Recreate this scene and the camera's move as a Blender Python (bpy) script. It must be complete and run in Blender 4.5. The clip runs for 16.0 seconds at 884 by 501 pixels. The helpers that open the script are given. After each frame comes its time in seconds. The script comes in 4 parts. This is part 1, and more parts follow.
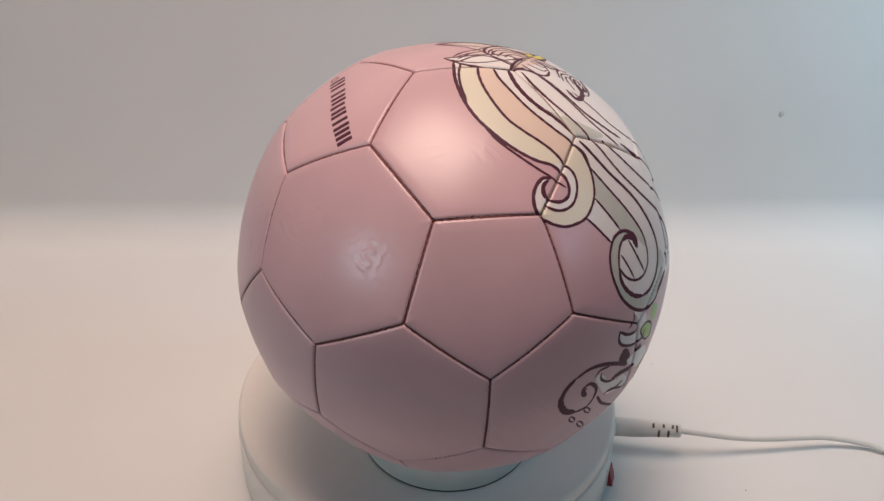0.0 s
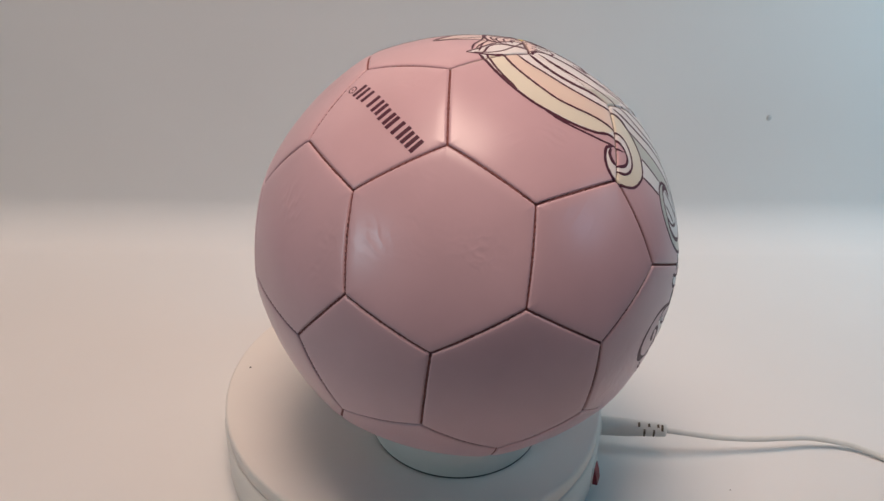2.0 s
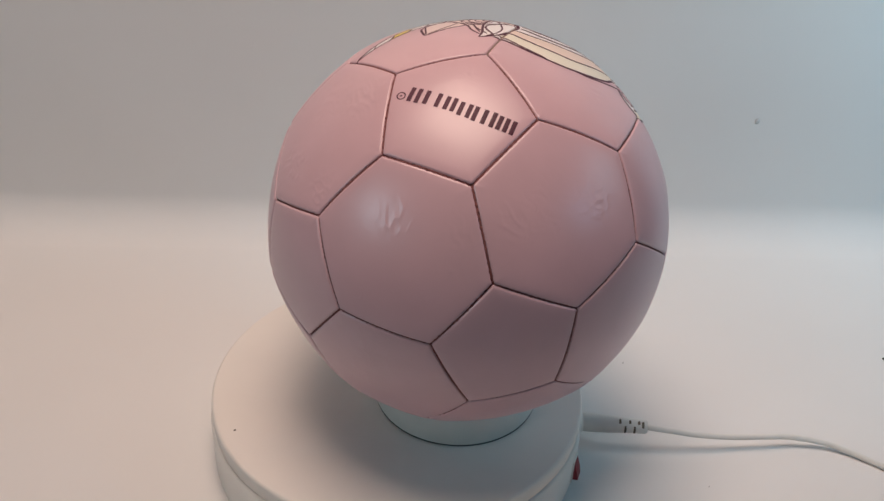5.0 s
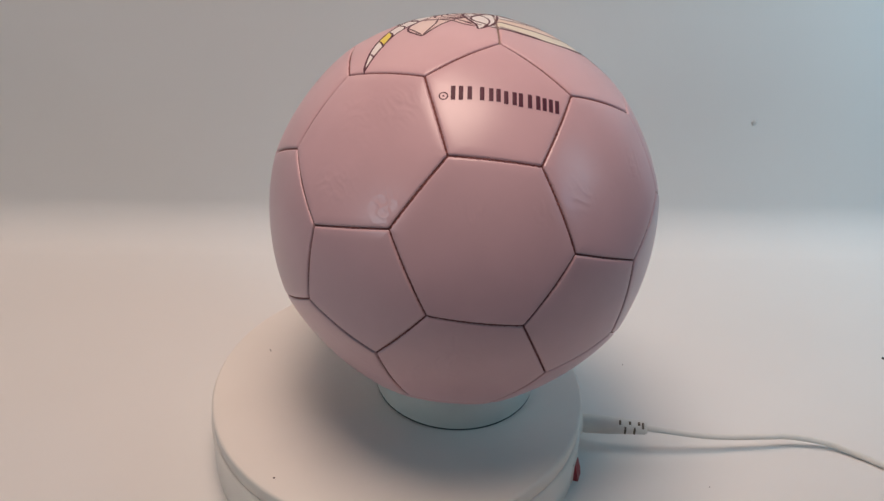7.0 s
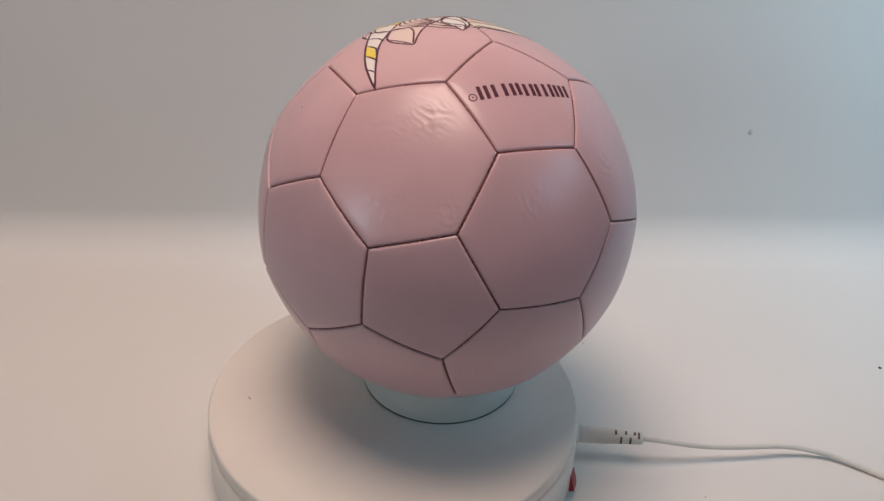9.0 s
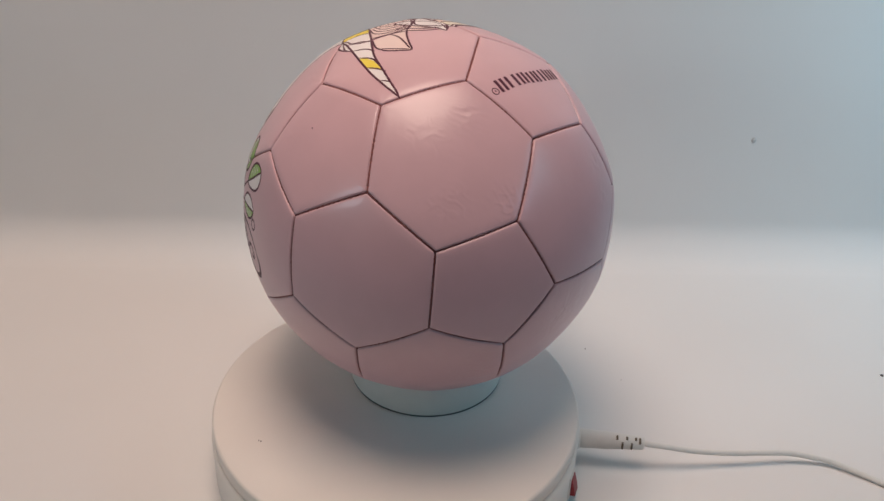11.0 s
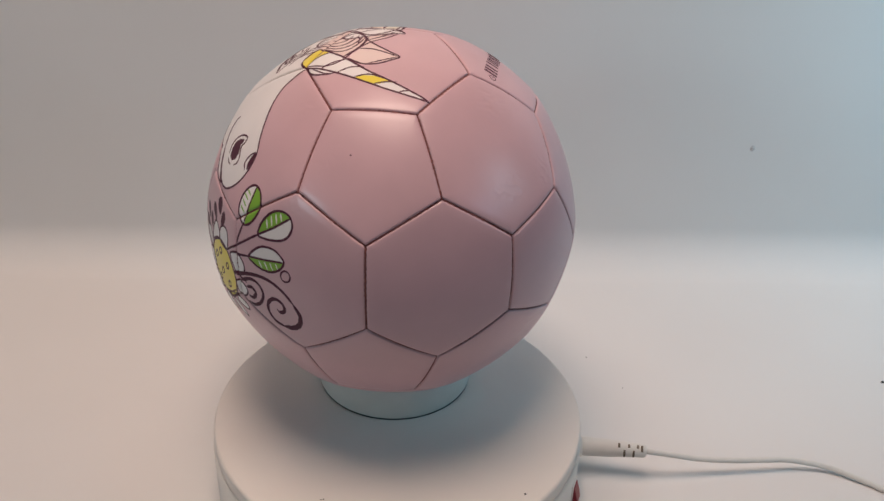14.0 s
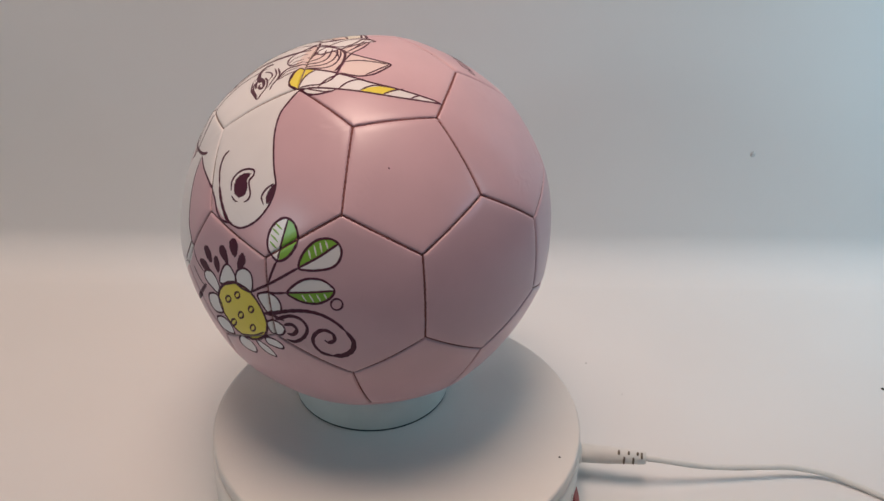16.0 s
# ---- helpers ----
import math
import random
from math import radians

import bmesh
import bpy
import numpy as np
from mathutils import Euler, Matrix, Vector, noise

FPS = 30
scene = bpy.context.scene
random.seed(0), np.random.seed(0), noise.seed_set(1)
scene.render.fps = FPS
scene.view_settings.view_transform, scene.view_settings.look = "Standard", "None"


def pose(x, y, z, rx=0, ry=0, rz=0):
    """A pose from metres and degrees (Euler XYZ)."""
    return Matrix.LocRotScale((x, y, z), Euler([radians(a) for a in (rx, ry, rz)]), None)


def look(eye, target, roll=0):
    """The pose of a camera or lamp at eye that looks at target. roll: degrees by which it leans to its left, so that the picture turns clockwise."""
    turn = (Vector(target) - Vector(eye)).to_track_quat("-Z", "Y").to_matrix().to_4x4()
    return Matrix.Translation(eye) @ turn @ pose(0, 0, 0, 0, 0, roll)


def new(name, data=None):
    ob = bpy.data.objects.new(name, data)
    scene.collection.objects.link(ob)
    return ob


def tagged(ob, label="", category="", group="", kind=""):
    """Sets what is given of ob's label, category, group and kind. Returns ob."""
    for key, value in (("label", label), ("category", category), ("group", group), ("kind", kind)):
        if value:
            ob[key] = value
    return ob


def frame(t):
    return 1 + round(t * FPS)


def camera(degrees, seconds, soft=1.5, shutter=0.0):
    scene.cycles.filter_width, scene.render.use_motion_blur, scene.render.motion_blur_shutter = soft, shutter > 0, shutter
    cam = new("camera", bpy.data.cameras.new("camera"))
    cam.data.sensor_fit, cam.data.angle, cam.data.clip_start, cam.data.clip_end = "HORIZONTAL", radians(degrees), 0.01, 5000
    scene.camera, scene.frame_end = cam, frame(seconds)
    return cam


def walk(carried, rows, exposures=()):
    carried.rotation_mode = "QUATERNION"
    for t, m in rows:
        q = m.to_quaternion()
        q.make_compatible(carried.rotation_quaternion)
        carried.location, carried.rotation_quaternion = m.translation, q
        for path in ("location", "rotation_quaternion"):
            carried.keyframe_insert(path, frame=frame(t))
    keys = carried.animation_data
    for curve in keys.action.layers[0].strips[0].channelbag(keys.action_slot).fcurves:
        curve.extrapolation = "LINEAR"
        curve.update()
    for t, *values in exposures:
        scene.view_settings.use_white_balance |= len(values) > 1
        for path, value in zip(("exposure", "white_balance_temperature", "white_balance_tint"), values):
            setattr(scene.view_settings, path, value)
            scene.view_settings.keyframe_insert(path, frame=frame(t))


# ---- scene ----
cam = camera(51.53, 16.0, soft=1.5)
walk(cam, [
    (0, pose(-0.0107, -0.4381, 0.4301, 57.281, -0.791, -1.903)),
    (0.5, pose(-0.0122, -0.4378, 0.4296, 57.173, -1.115, -1.964)),
    (1, pose(-0.0102, -0.4397, 0.4289, 57.248, -1.164, -2.050)),
    (1.5, pose(-0.0099, -0.4401, 0.4290, 57.350, -1.278, -2.116)),
    (2, pose(-0.0095, -0.4413, 0.4285, 57.479, -1.553, -2.141)),
    (2.5, pose(-0.0078, -0.4420, 0.4294, 57.409, -1.878, -1.970)),
    (3, pose(-0.0049, -0.4442, 0.4288, 57.474, -2.084, -1.893)),
    (3.5, pose(-0.0055, -0.4453, 0.4276, 57.651, -2.260, -2.137)),
    (4, pose(-0.0029, -0.4470, 0.4294, 57.559, -2.376, -1.759)),
    (6.5, pose(0.0015, -0.4537, 0.4283, 58.032, -1.767, -1.735)),
    (7, pose(0.0017, -0.4533, 0.4283, 58.077, -1.692, -1.874)),
    (7.5, pose(0.0027, -0.4546, 0.4291, 58.265, -1.694, -1.726)),
    (8, pose(0.0017, -0.4556, 0.4281, 58.685, -1.725, -1.900)),
    (8.5, pose(0.0037, -0.4554, 0.4288, 58.778, -1.561, -1.999)),
    (9, pose(0.0052, -0.4543, 0.4297, 58.648, -1.579, -1.851)),
    (11.5, pose(0.0071, -0.4592, 0.4321, 59.040, -1.657, -1.298)),
    (12, pose(0.0061, -0.4580, 0.4315, 59.037, -1.668, -1.495)),
    (12.5, pose(0.0052, -0.4578, 0.4319, 59.140, -1.509, -1.696)),
    (13, pose(0.0059, -0.4600, 0.4309, 59.551, -1.322, -1.665)),
    (13.5, pose(0.0058, -0.4606, 0.4303, 59.713, -1.311, -1.651)),
    (14, pose(0.0056, -0.4608, 0.4310, 59.722, -1.468, -1.526)),
    (14.5, pose(0.0065, -0.4607, 0.4332, 59.579, -1.533, -1.342)),
    (15, pose(0.0056, -0.4614, 0.4324, 59.850, -1.621, -1.310)),
    (15.5, pose(0.0039, -0.4622, 0.4305, 60.244, -1.412, -1.708)),
    (16, pose(0.0060, -0.4591, 0.4330, 59.869, -1.543, -1.454)),
], exposures=[(0, 0.02), (1.5, -0.02), (3.5, -0.09), (8, -0.12), (13, -0.14), (16, -0.09)])

# ---- light ----
world = bpy.data.worlds.new("room_air")
scene.world = world
world.use_nodes = True
world.node_tree.nodes["Background"].inputs["Color"].default_value = (0.80, 0.90, 1.0, 1)
world.node_tree.nodes["Background"].inputs["Strength"].default_value = 0.05


def area_lamp(name, eye, target, width, height, watts, colour):
    data = bpy.data.lights.new(name, "AREA")
    data.shape, data.size, data.size_y = "RECTANGLE", width, height
    data.energy, data.color = watts, colour
    ob = new(name, data)
    ob.matrix_basis = look(eye, target)
    return ob


area_lamp("overhead_lamp", (-0.07, -0.07, 1.32), (-0.03, -0.02, 0.0), 0.58, 0.53, 11.6, (1.0, 0.748, 0.618))
area_lamp("side_lamp_west", (-0.98, -0.77, 0.64), (0.0, 0.0, 0.14), 0.25, 0.23, 2.3, (0.60, 0.87, 1.0))
area_lamp("side_lamp_east", (1.12, -0.54, 0.64), (0.0, 0.0, 0.14), 0.20, 0.20, 0.9, (0.33, 0.66, 1.0))
# added cool fill that brightens the right of the backdrop; spread spares the ball
backdrop_fill = area_lamp("backdrop_fill", (0.80, -0.10, 0.54), (0.52, 0.30, 0.28), 0.28, 0.22, 1.1, (0.42, 0.80, 1.0))
backdrop_fill.data.spread = radians(105)


# ---- materials ----
def material(name, colour, rough=0.5, vary=0.06, scale=40.0, bump=0.1, fine=900.0, spec=0.5, metal=0.0, coat=0.0):
    """A surface with tone variation at two scales and fine relief."""
    m = bpy.data.materials.new(name)
    m.use_nodes = True
    nt = m.node_tree
    b = nt.nodes["Principled BSDF"]
    tc = nt.nodes.new("ShaderNodeTexCoord")
    big, small = nt.nodes.new("ShaderNodeTexNoise"), nt.nodes.new("ShaderNodeTexNoise")
    big.inputs["Scale"].default_value, big.inputs["Detail"].default_value = scale, 4
    small.inputs["Scale"].default_value, small.inputs["Detail"].default_value = fine, 3
    for n in (big, small):
        nt.links.new(tc.outputs["Object"], n.inputs["Vector"])
    ramp = nt.nodes.new("ShaderNodeMapRange")
    ramp.inputs["From Min"].default_value, ramp.inputs["From Max"].default_value = 0.3, 0.7
    ramp.inputs["To Min"].default_value, ramp.inputs["To Max"].default_value = 1 - vary, 1 + vary
    nt.links.new(big.outputs["Fac"], ramp.inputs["Value"])
    mul = nt.nodes.new("ShaderNodeVectorMath")
    mul.operation = "SCALE"
    mul.inputs[0].default_value = colour
    nt.links.new(ramp.outputs["Result"], mul.inputs["Scale"])
    nt.links.new(mul.outputs["Vector"], b.inputs["Base Color"])
    rr = nt.nodes.new("ShaderNodeMapRange")
    rr.inputs["To Min"].default_value, rr.inputs["To Max"].default_value = rough * 0.88, min(1, rough * 1.12)
    nt.links.new(small.outputs["Fac"], rr.inputs["Value"])
    nt.links.new(rr.outputs["Result"], b.inputs["Roughness"])
    b.inputs["Metallic"].default_value = metal
    b.inputs["Specular IOR Level"].default_value = spec
    b.inputs["Coat Weight"].default_value = coat
    b.inputs["Coat Roughness"].default_value = 0.25
    if bump:
        bp = nt.nodes.new("ShaderNodeBump")
        bp.inputs["Strength"].default_value, bp.inputs["Distance"].default_value = bump, 0.0004
        nt.links.new(small.outputs["Fac"], bp.inputs["Height"])
        nt.links.new(bp.outputs["Normal"], b.inputs["Normal"])
    return m


def leather(name, colour, rough=0.31):
    """Coated synthetic leather: fine grain, and creases gathered in patches."""
    m = material(name, colour, rough, vary=0.05, scale=22.0, bump=0.05, fine=1600.0, spec=0.55)
    nt = m.node_tree
    b = nt.nodes["Principled BSDF"]
    grain = [n for n in nt.nodes if n.type == "BUMP"][0]
    tc = [n for n in nt.nodes if n.type == "TEX_COORD"][0]
    crease, patch = nt.nodes.new("ShaderNodeTexNoise"), nt.nodes.new("ShaderNodeTexNoise")
    crease.inputs["Scale"].default_value, crease.inputs["Detail"].default_value = 110.0, 1
    crease.inputs["Distortion"].default_value = 1.2
    patch.inputs["Scale"].default_value, patch.inputs["Detail"].default_value = 17.0, 1
    for n in (crease, patch):
        nt.links.new(tc.outputs["Object"], n.inputs["Vector"])
    mask = nt.nodes.new("ShaderNodeMapRange")
    mask.inputs["From Min"].default_value, mask.inputs["From Max"].default_value = 0.56, 0.74
    nt.links.new(patch.outputs["Fac"], mask.inputs["Value"])
    swell = nt.nodes.new("ShaderNodeMath")
    swell.operation = "MULTIPLY"
    nt.links.new(crease.outputs["Fac"], swell.inputs[0])
    nt.links.new(mask.outputs["Result"], swell.inputs[1])
    bp = nt.nodes.new("ShaderNodeBump")
    bp.inputs["Strength"].default_value, bp.inputs["Distance"].default_value = 0.4, 0.0011
    nt.links.new(swell.outputs["Value"], bp.inputs["Height"])
    nt.links.new(grain.outputs["Normal"], bp.inputs["Normal"])
    nt.links.new(bp.outputs["Normal"], b.inputs["Normal"])
    return m


PINK = leather("pink_leather", (0.645, 0.421, 0.465))
WHITE = leather("white_print", (0.83, 0.79, 0.79))
CREAM = leather("cream_print", (0.80, 0.745, 0.625))
PEACH = leather("peach_print", (0.80, 0.635, 0.545))
GREY = leather("grey_print", (0.57, 0.575, 0.53))
BLUSH = leather("blush_print", (0.78, 0.62, 0.59))
YELLOW = leather("yellow_print", (0.84, 0.69, 0.075))
GREEN = leather("green_print", (0.235, 0.465, 0.06))
INK = material("dark_ink", (0.090, 0.026, 0.047), 0.5, vary=0.15, bump=0.0, spec=0.22)
THREAD = material("seam_thread", (0.23, 0.085, 0.080), 0.8, vary=0.3, scale=700, bump=0.5, fine=3000)
PALE_THREAD = material("pale_seam_thread", (0.30, 0.22, 0.19), 0.8, vary=0.3, scale=700, bump=0.5, fine=3000)
LINING = material("dark_lining", (0.11, 0.045, 0.040), 0.9)
PLASTIC = material("white_plastic", (0.775, 0.74, 0.695), 0.5, vary=0.02, scale=18, bump=0.03)
CARD = material("white_card", (0.80, 0.78, 0.72), 0.7, vary=0.03, scale=60, bump=0.1)
PAPER = material("white_backdrop_paper", (0.74, 0.735, 0.73), 0.85, vary=0.015, scale=6, bump=0.08, fine=1200)
RUBBER = material("white_rubber", (0.70, 0.69, 0.66), 0.55, vary=0.04, scale=90, bump=0.05)
# near-black that paints the shade in gaps; also the small plug mark
SHADOW_GAP = material("gap_shade_and_mark", (0.06, 0.06, 0.055), 0.9)
SLOT = material("brown_slot", (0.15, 0.12, 0.09), 0.9)
RED = material("red_plastic", (0.27, 0.008, 0.02), 0.4, vary=0.05)
DUST = material("dark_dust", (0.05, 0.045, 0.04), 0.9)
# unseen room surfaces, kept dark to hold down fill on the ball
ROOM_DARK = material("unseen_room_dark", (0.10, 0.115, 0.13), 0.9, vary=0.04, scale=3)
BOARD = material("table_board", (0.16, 0.16, 0.16), 0.6, vary=0.1, scale=8)


# ---- mesh helpers ----
def mesh_object(name, bm, mat, parent=None, label="", smooth=True):
    me = bpy.data.meshes.new(name)
    bmesh.ops.recalc_face_normals(bm, faces=bm.faces[:])
    bm.to_mesh(me)
    bm.free()
    if mat:
        me.materials.append(mat)
    for poly in me.polygons:
        poly.use_smooth = smooth
    ob = new(name, me)
    if parent:
        ob.parent = parent
    if label:
        ob["label"] = label
    return ob


def part(name, bm, mat, parent, label="", smooth=True):
    return mesh_object(name, bm, mat, parent, label, smooth)


def lathe(profile, n=128, closed=False):
    """Turns (radius, z) pairs round the z axis."""
    bm = bmesh.new()
    rings = []
    for r, z in profile:
        if r < 1e-6:
            rings.append([bm.verts.new((0, 0, z))])
        else:
            rings.append([bm.verts.new((r * math.cos(2 * math.pi * i / n), r * math.sin(2 * math.pi * i / n), z)) for i in range(n)])
    pairs = list(zip(rings, rings[1:])) + ([(rings[-1], rings[0])] if closed else [])
    for a, b in pairs:
        for i in range(n):
            j = (i + 1) % n
            if len(a) == 1 and len(b) > 1:
                bm.faces.new((a[0], b[i], b[j]))
            elif len(b) == 1 and len(a) > 1:
                bm.faces.new((a[i], b[0], a[j]))
            elif len(a) > 1:
                bm.faces.new((a[i], b[i], b[j], a[j]))
    return bm


def rounded(r, z0, z1, bevel=0.002, steps=5):
    """The profile of a disc of radius r from z0 up to z1, with a rounded top edge."""
    out = [(0, z0), (r, z0)]
    for k in range(steps + 1):
        a = math.pi / 2 * k / steps
        out.append((r - bevel + bevel * math.cos(a), z1 - bevel + bevel * math.sin(a)))
    return out + [(r * 0.5, z1), (0, z1)]


def box(x0, y0, z0, x1, y1, z1, bevel=0.0):
    bm = bmesh.new()
    bmesh.ops.create_cube(bm, size=1, matrix=Matrix.Translation(((x0 + x1) / 2, (y0 + y1) / 2, (z0 + z1) / 2)) @ Matrix.Diagonal((x1 - x0, y1 - y0, z1 - z0, 1)))
    if bevel:
        bmesh.ops.bevel(bm, geom=bm.edges[:], offset=bevel, segments=3, affect="EDGES", profile=0.5)
    return bm


def spline(points, step, closed=False):
    """Catmull-Rom through the points, sampled about every step."""
    p = [np.array(q, float) for q in points]
    n = len(p)
    out = []
    for i in range(n if closed else n - 1):
        if closed:
            a, b, c, d = p[i - 1], p[i], p[(i + 1) % n], p[(i + 2) % n]
        else:
            b, c = p[i], p[i + 1]
            a = p[i - 1] if i else 2 * b - c
            d = p[i + 2] if i + 2 < n else 2 * c - b
        k = max(2, int(np.linalg.norm(c - b) / step))
        for j in range(k):
            u = j / k
            out.append(0.5 * (2 * b + (c - a) * u + (2 * a - 5 * b + 4 * c - d) * u * u + (3 * b - a - 3 * c + d) * u ** 3))
    if not closed:
        out.append(p[-1])
    return np.array(out)


def tube(points, radii, n=14):
    """A round tube along points; radii: one number, or one a point."""
    bm = bmesh.new()
    pts = [Vector(q) for q in points]
    rs = radii if hasattr(radii, "__len__") else [radii] * len(pts)
    rings = []
    for i, q in enumerate(pts):
        d = (pts[min(i + 1, len(pts) - 1)] - pts[max(i - 1, 0)]).normalized()
        u = d.cross(Vector((0, 0, 1)) if abs(d.z) < 0.9 else Vector((0, 1, 0))).normalized()
        v = d.cross(u)
        rings.append([bm.verts.new(q + rs[i] * (u * math.cos(2 * math.pi * k / n) + v * math.sin(2 * math.pi * k / n))) for k in range(n)])
    for a, b in zip(rings, rings[1:]):
        for k in range(n):
            bm.faces.new((a[k], a[(k + 1) % n], b[(k + 1) % n], b[k]))
    bm.faces.new(rings[0])
    bm.faces.new(rings[-1][::-1])
    return bm


# ---- the setting ----
def build_setting():
    # paper sweep: flat, a cove, then upright
    bm = bmesh.new()
    prof = [(-0.34, 0.0), (-0.17, 0.0), (0.0, 0.0), (0.15, 0.0), (WALL_Y - COVE, 0.0)]
    for k in range(1, 13):
        a = math.pi / 2 * k / 12
        prof.append((WALL_Y - COVE + COVE * math.sin(a), COVE - COVE * math.cos(a)))
    prof += [(WALL_Y + 0.004, 0.3), (WALL_Y + 0.008, 0.62)]
    xs = [-0.62 + 1.24 * i / 24 for i in range(25)]
    top = [[bm.verts.new((x, y, z)) for x in xs] for y, z in prof]
    low = [[bm.verts.new((x, y + (0.002 if z > 0.02 else 0), z - 0.0015)) for x in xs] for y, z in prof]
    for g, flip in ((top, False), (low, True)):
        for a, b in zip(g, g[1:]):
            for i in range(24):
                f = (a[i], a[i + 1], b[i + 1], b[i])
                bm.faces.new(f[::-1] if flip else f)
    for a, b in ((top[0], low[0]), (top[-1], low[-1])):
        for i in range(24):
            bm.faces.new((a[i], a[i + 1], b[i + 1], b[i]))
    tagged(mesh_object("backdrop", bm, PAPER), "white paper sweep curving up behind the turntable", "backdrop", kind="structure")
    table = new("table")
    tagged(table, "plain table under the white paper sweep", "table")
    part("tabletop", box(-0.75, -0.66, -0.035, 0.75, 0.36, -0.003, 0.003), BOARD, table)
    for x in (-0.7, 0.7):
        for y in (-0.6, 0.31):
            part("leg", box(x - 0.025, y - 0.025, -0.75, x + 0.025, y + 0.025, -0.035, 0.003), BOARD, table)
    # added room out of view; its dark surfaces return little light
    tagged(mesh_object("floor", box(-1.4, -1.4, -0.80, 1.4, 1.0, -0.75), BOARD), "unseen dark floor added below the table", "floor", kind="structure")
    tagged(mesh_object("ceiling", box(-1.4, -1.4, 1.7, 1.4, 1.0, 1.75), ROOM_DARK), "unseen dark ceiling added to close in the set", "ceiling", kind="structure")
    for n, b in (("wall_north", (-1.4, 1.0, -0.80, 1.4, 1.06, 1.75)), ("wall_south", (-1.4, -1.46, -0.80, 1.4, -1.4, 1.75)),
                 ("wall_west", (-1.46, -1.46, -0.80, -1.4, 1.06, 1.75)), ("wall_east", (1.4, -1.46, -0.80, 1.46, 1.06, 1.75))):
        tagged(mesh_object(n, box(*b), ROOM_DARK), "unseen dark wall added to close in the set", "wall", kind="structure")


WALL_Y, COVE = 0.262, 0.035
build_setting()


# ---- the turntable, its power lead and the ring ----
DISC_TOP, DISC_R, BASE_R, SEAM_Z = 0.045, 0.1169, 0.1180, 0.0342


def speck(name, parent, x, y, z, size, seed):
    bm = bmesh.new()
    bmesh.ops.create_icosphere(bm, subdivisions=2, radius=size)
    rng = random.Random(seed)
    for v in bm.verts:
        v.co *= rng.uniform(0.7, 1.2)
        v.co.z *= 0.4
        v.co += Vector((x, y, z))
    ob = mesh_object(name, bm, DUST, parent)
    return ob


def build_turntable():
    table = new("turntable")
    tagged(table, "round white motorised display turntable on the white backdrop", "turntable")
    part("base", lathe([(0, 0.001), (BASE_R - 0.004, 0.001), (BASE_R - 0.002, 0.0), (BASE_R, 0.002), (BASE_R, SEAM_Z - 0.0016), (BASE_R - 0.0012, SEAM_Z - 0.0006), (0, SEAM_Z - 0.0006)], 160), PLASTIC, table)
    # near-black ring, its colour stands in for shade in the slit below the disc
    part("gap_ring", lathe([(0, SEAM_Z - 0.0005), (BASE_R - 0.0022, SEAM_Z - 0.0005), (BASE_R - 0.0022, SEAM_Z + 0.0012), (0, SEAM_Z + 0.0012)], 160), SHADOW_GAP, table)
    disc = part("disc", lathe(rounded(DISC_R, SEAM_Z + 0.0006, DISC_TOP, 0.0020, 8), 200), PLASTIC, table, "white rotating disc with a rounded rim")
    for i, (x, y, s) in enumerate(((-0.0975, 0.044, 0.0007), (0.0080, 0.0912, 0.0005), (0.0092, 0.0920, 0.0004))):
        speck("dust_speck", disc, x, y, DISC_TOP + 0.0001, s, i)
    # red rocker switch in the side of the base
    a = math.radians(-21.5)
    m = Matrix.Rotation(a, 4, "Z")
    frame_bm = box(BASE_R - 0.003, -0.0055, 0.0045, BASE_R + 0.0008, 0.0055, 0.0215, 0.0005)
    frame_bm.transform(m)
    housing = part("switch", frame_bm, PLASTIC, table, "white switch surround")
    bm = bmesh.new()
    prof = [(BASE_R - 0.002, 0.006), (BASE_R + 0.0042, 0.0068), (BASE_R + 0.0032, 0.012), (BASE_R + 0.0012, 0.0195), (BASE_R - 0.002, 0.020)]
    left = [bm.verts.new((r, -0.0042, z)) for r, z in prof]
    right = [bm.verts.new((r, 0.0042, z)) for r, z in prof]
    bm.faces.new(left)
    bm.faces.new(right[::-1])
    for i in range(5):
        bm.faces.new((left[i], right[i], right[(i + 1) % 5], left[(i + 1) % 5]))
    bmesh.ops.bevel(bm, geom=bm.edges[:], offset=0.0003, segments=2, affect="EDGES")
    bm.transform(m)
    part("rocker", bm, RED, housing, "dark red rocker", smooth=False)
    bm = tube([(BASE_R - 0.004, -0.0095, 0.0205), (BASE_R + 0.0012, -0.0097, 0.0205)], 0.0072, 24)
    part("socket", bm, PLASTIC, table)
    return table, disc


turntable, disc = build_turntable()


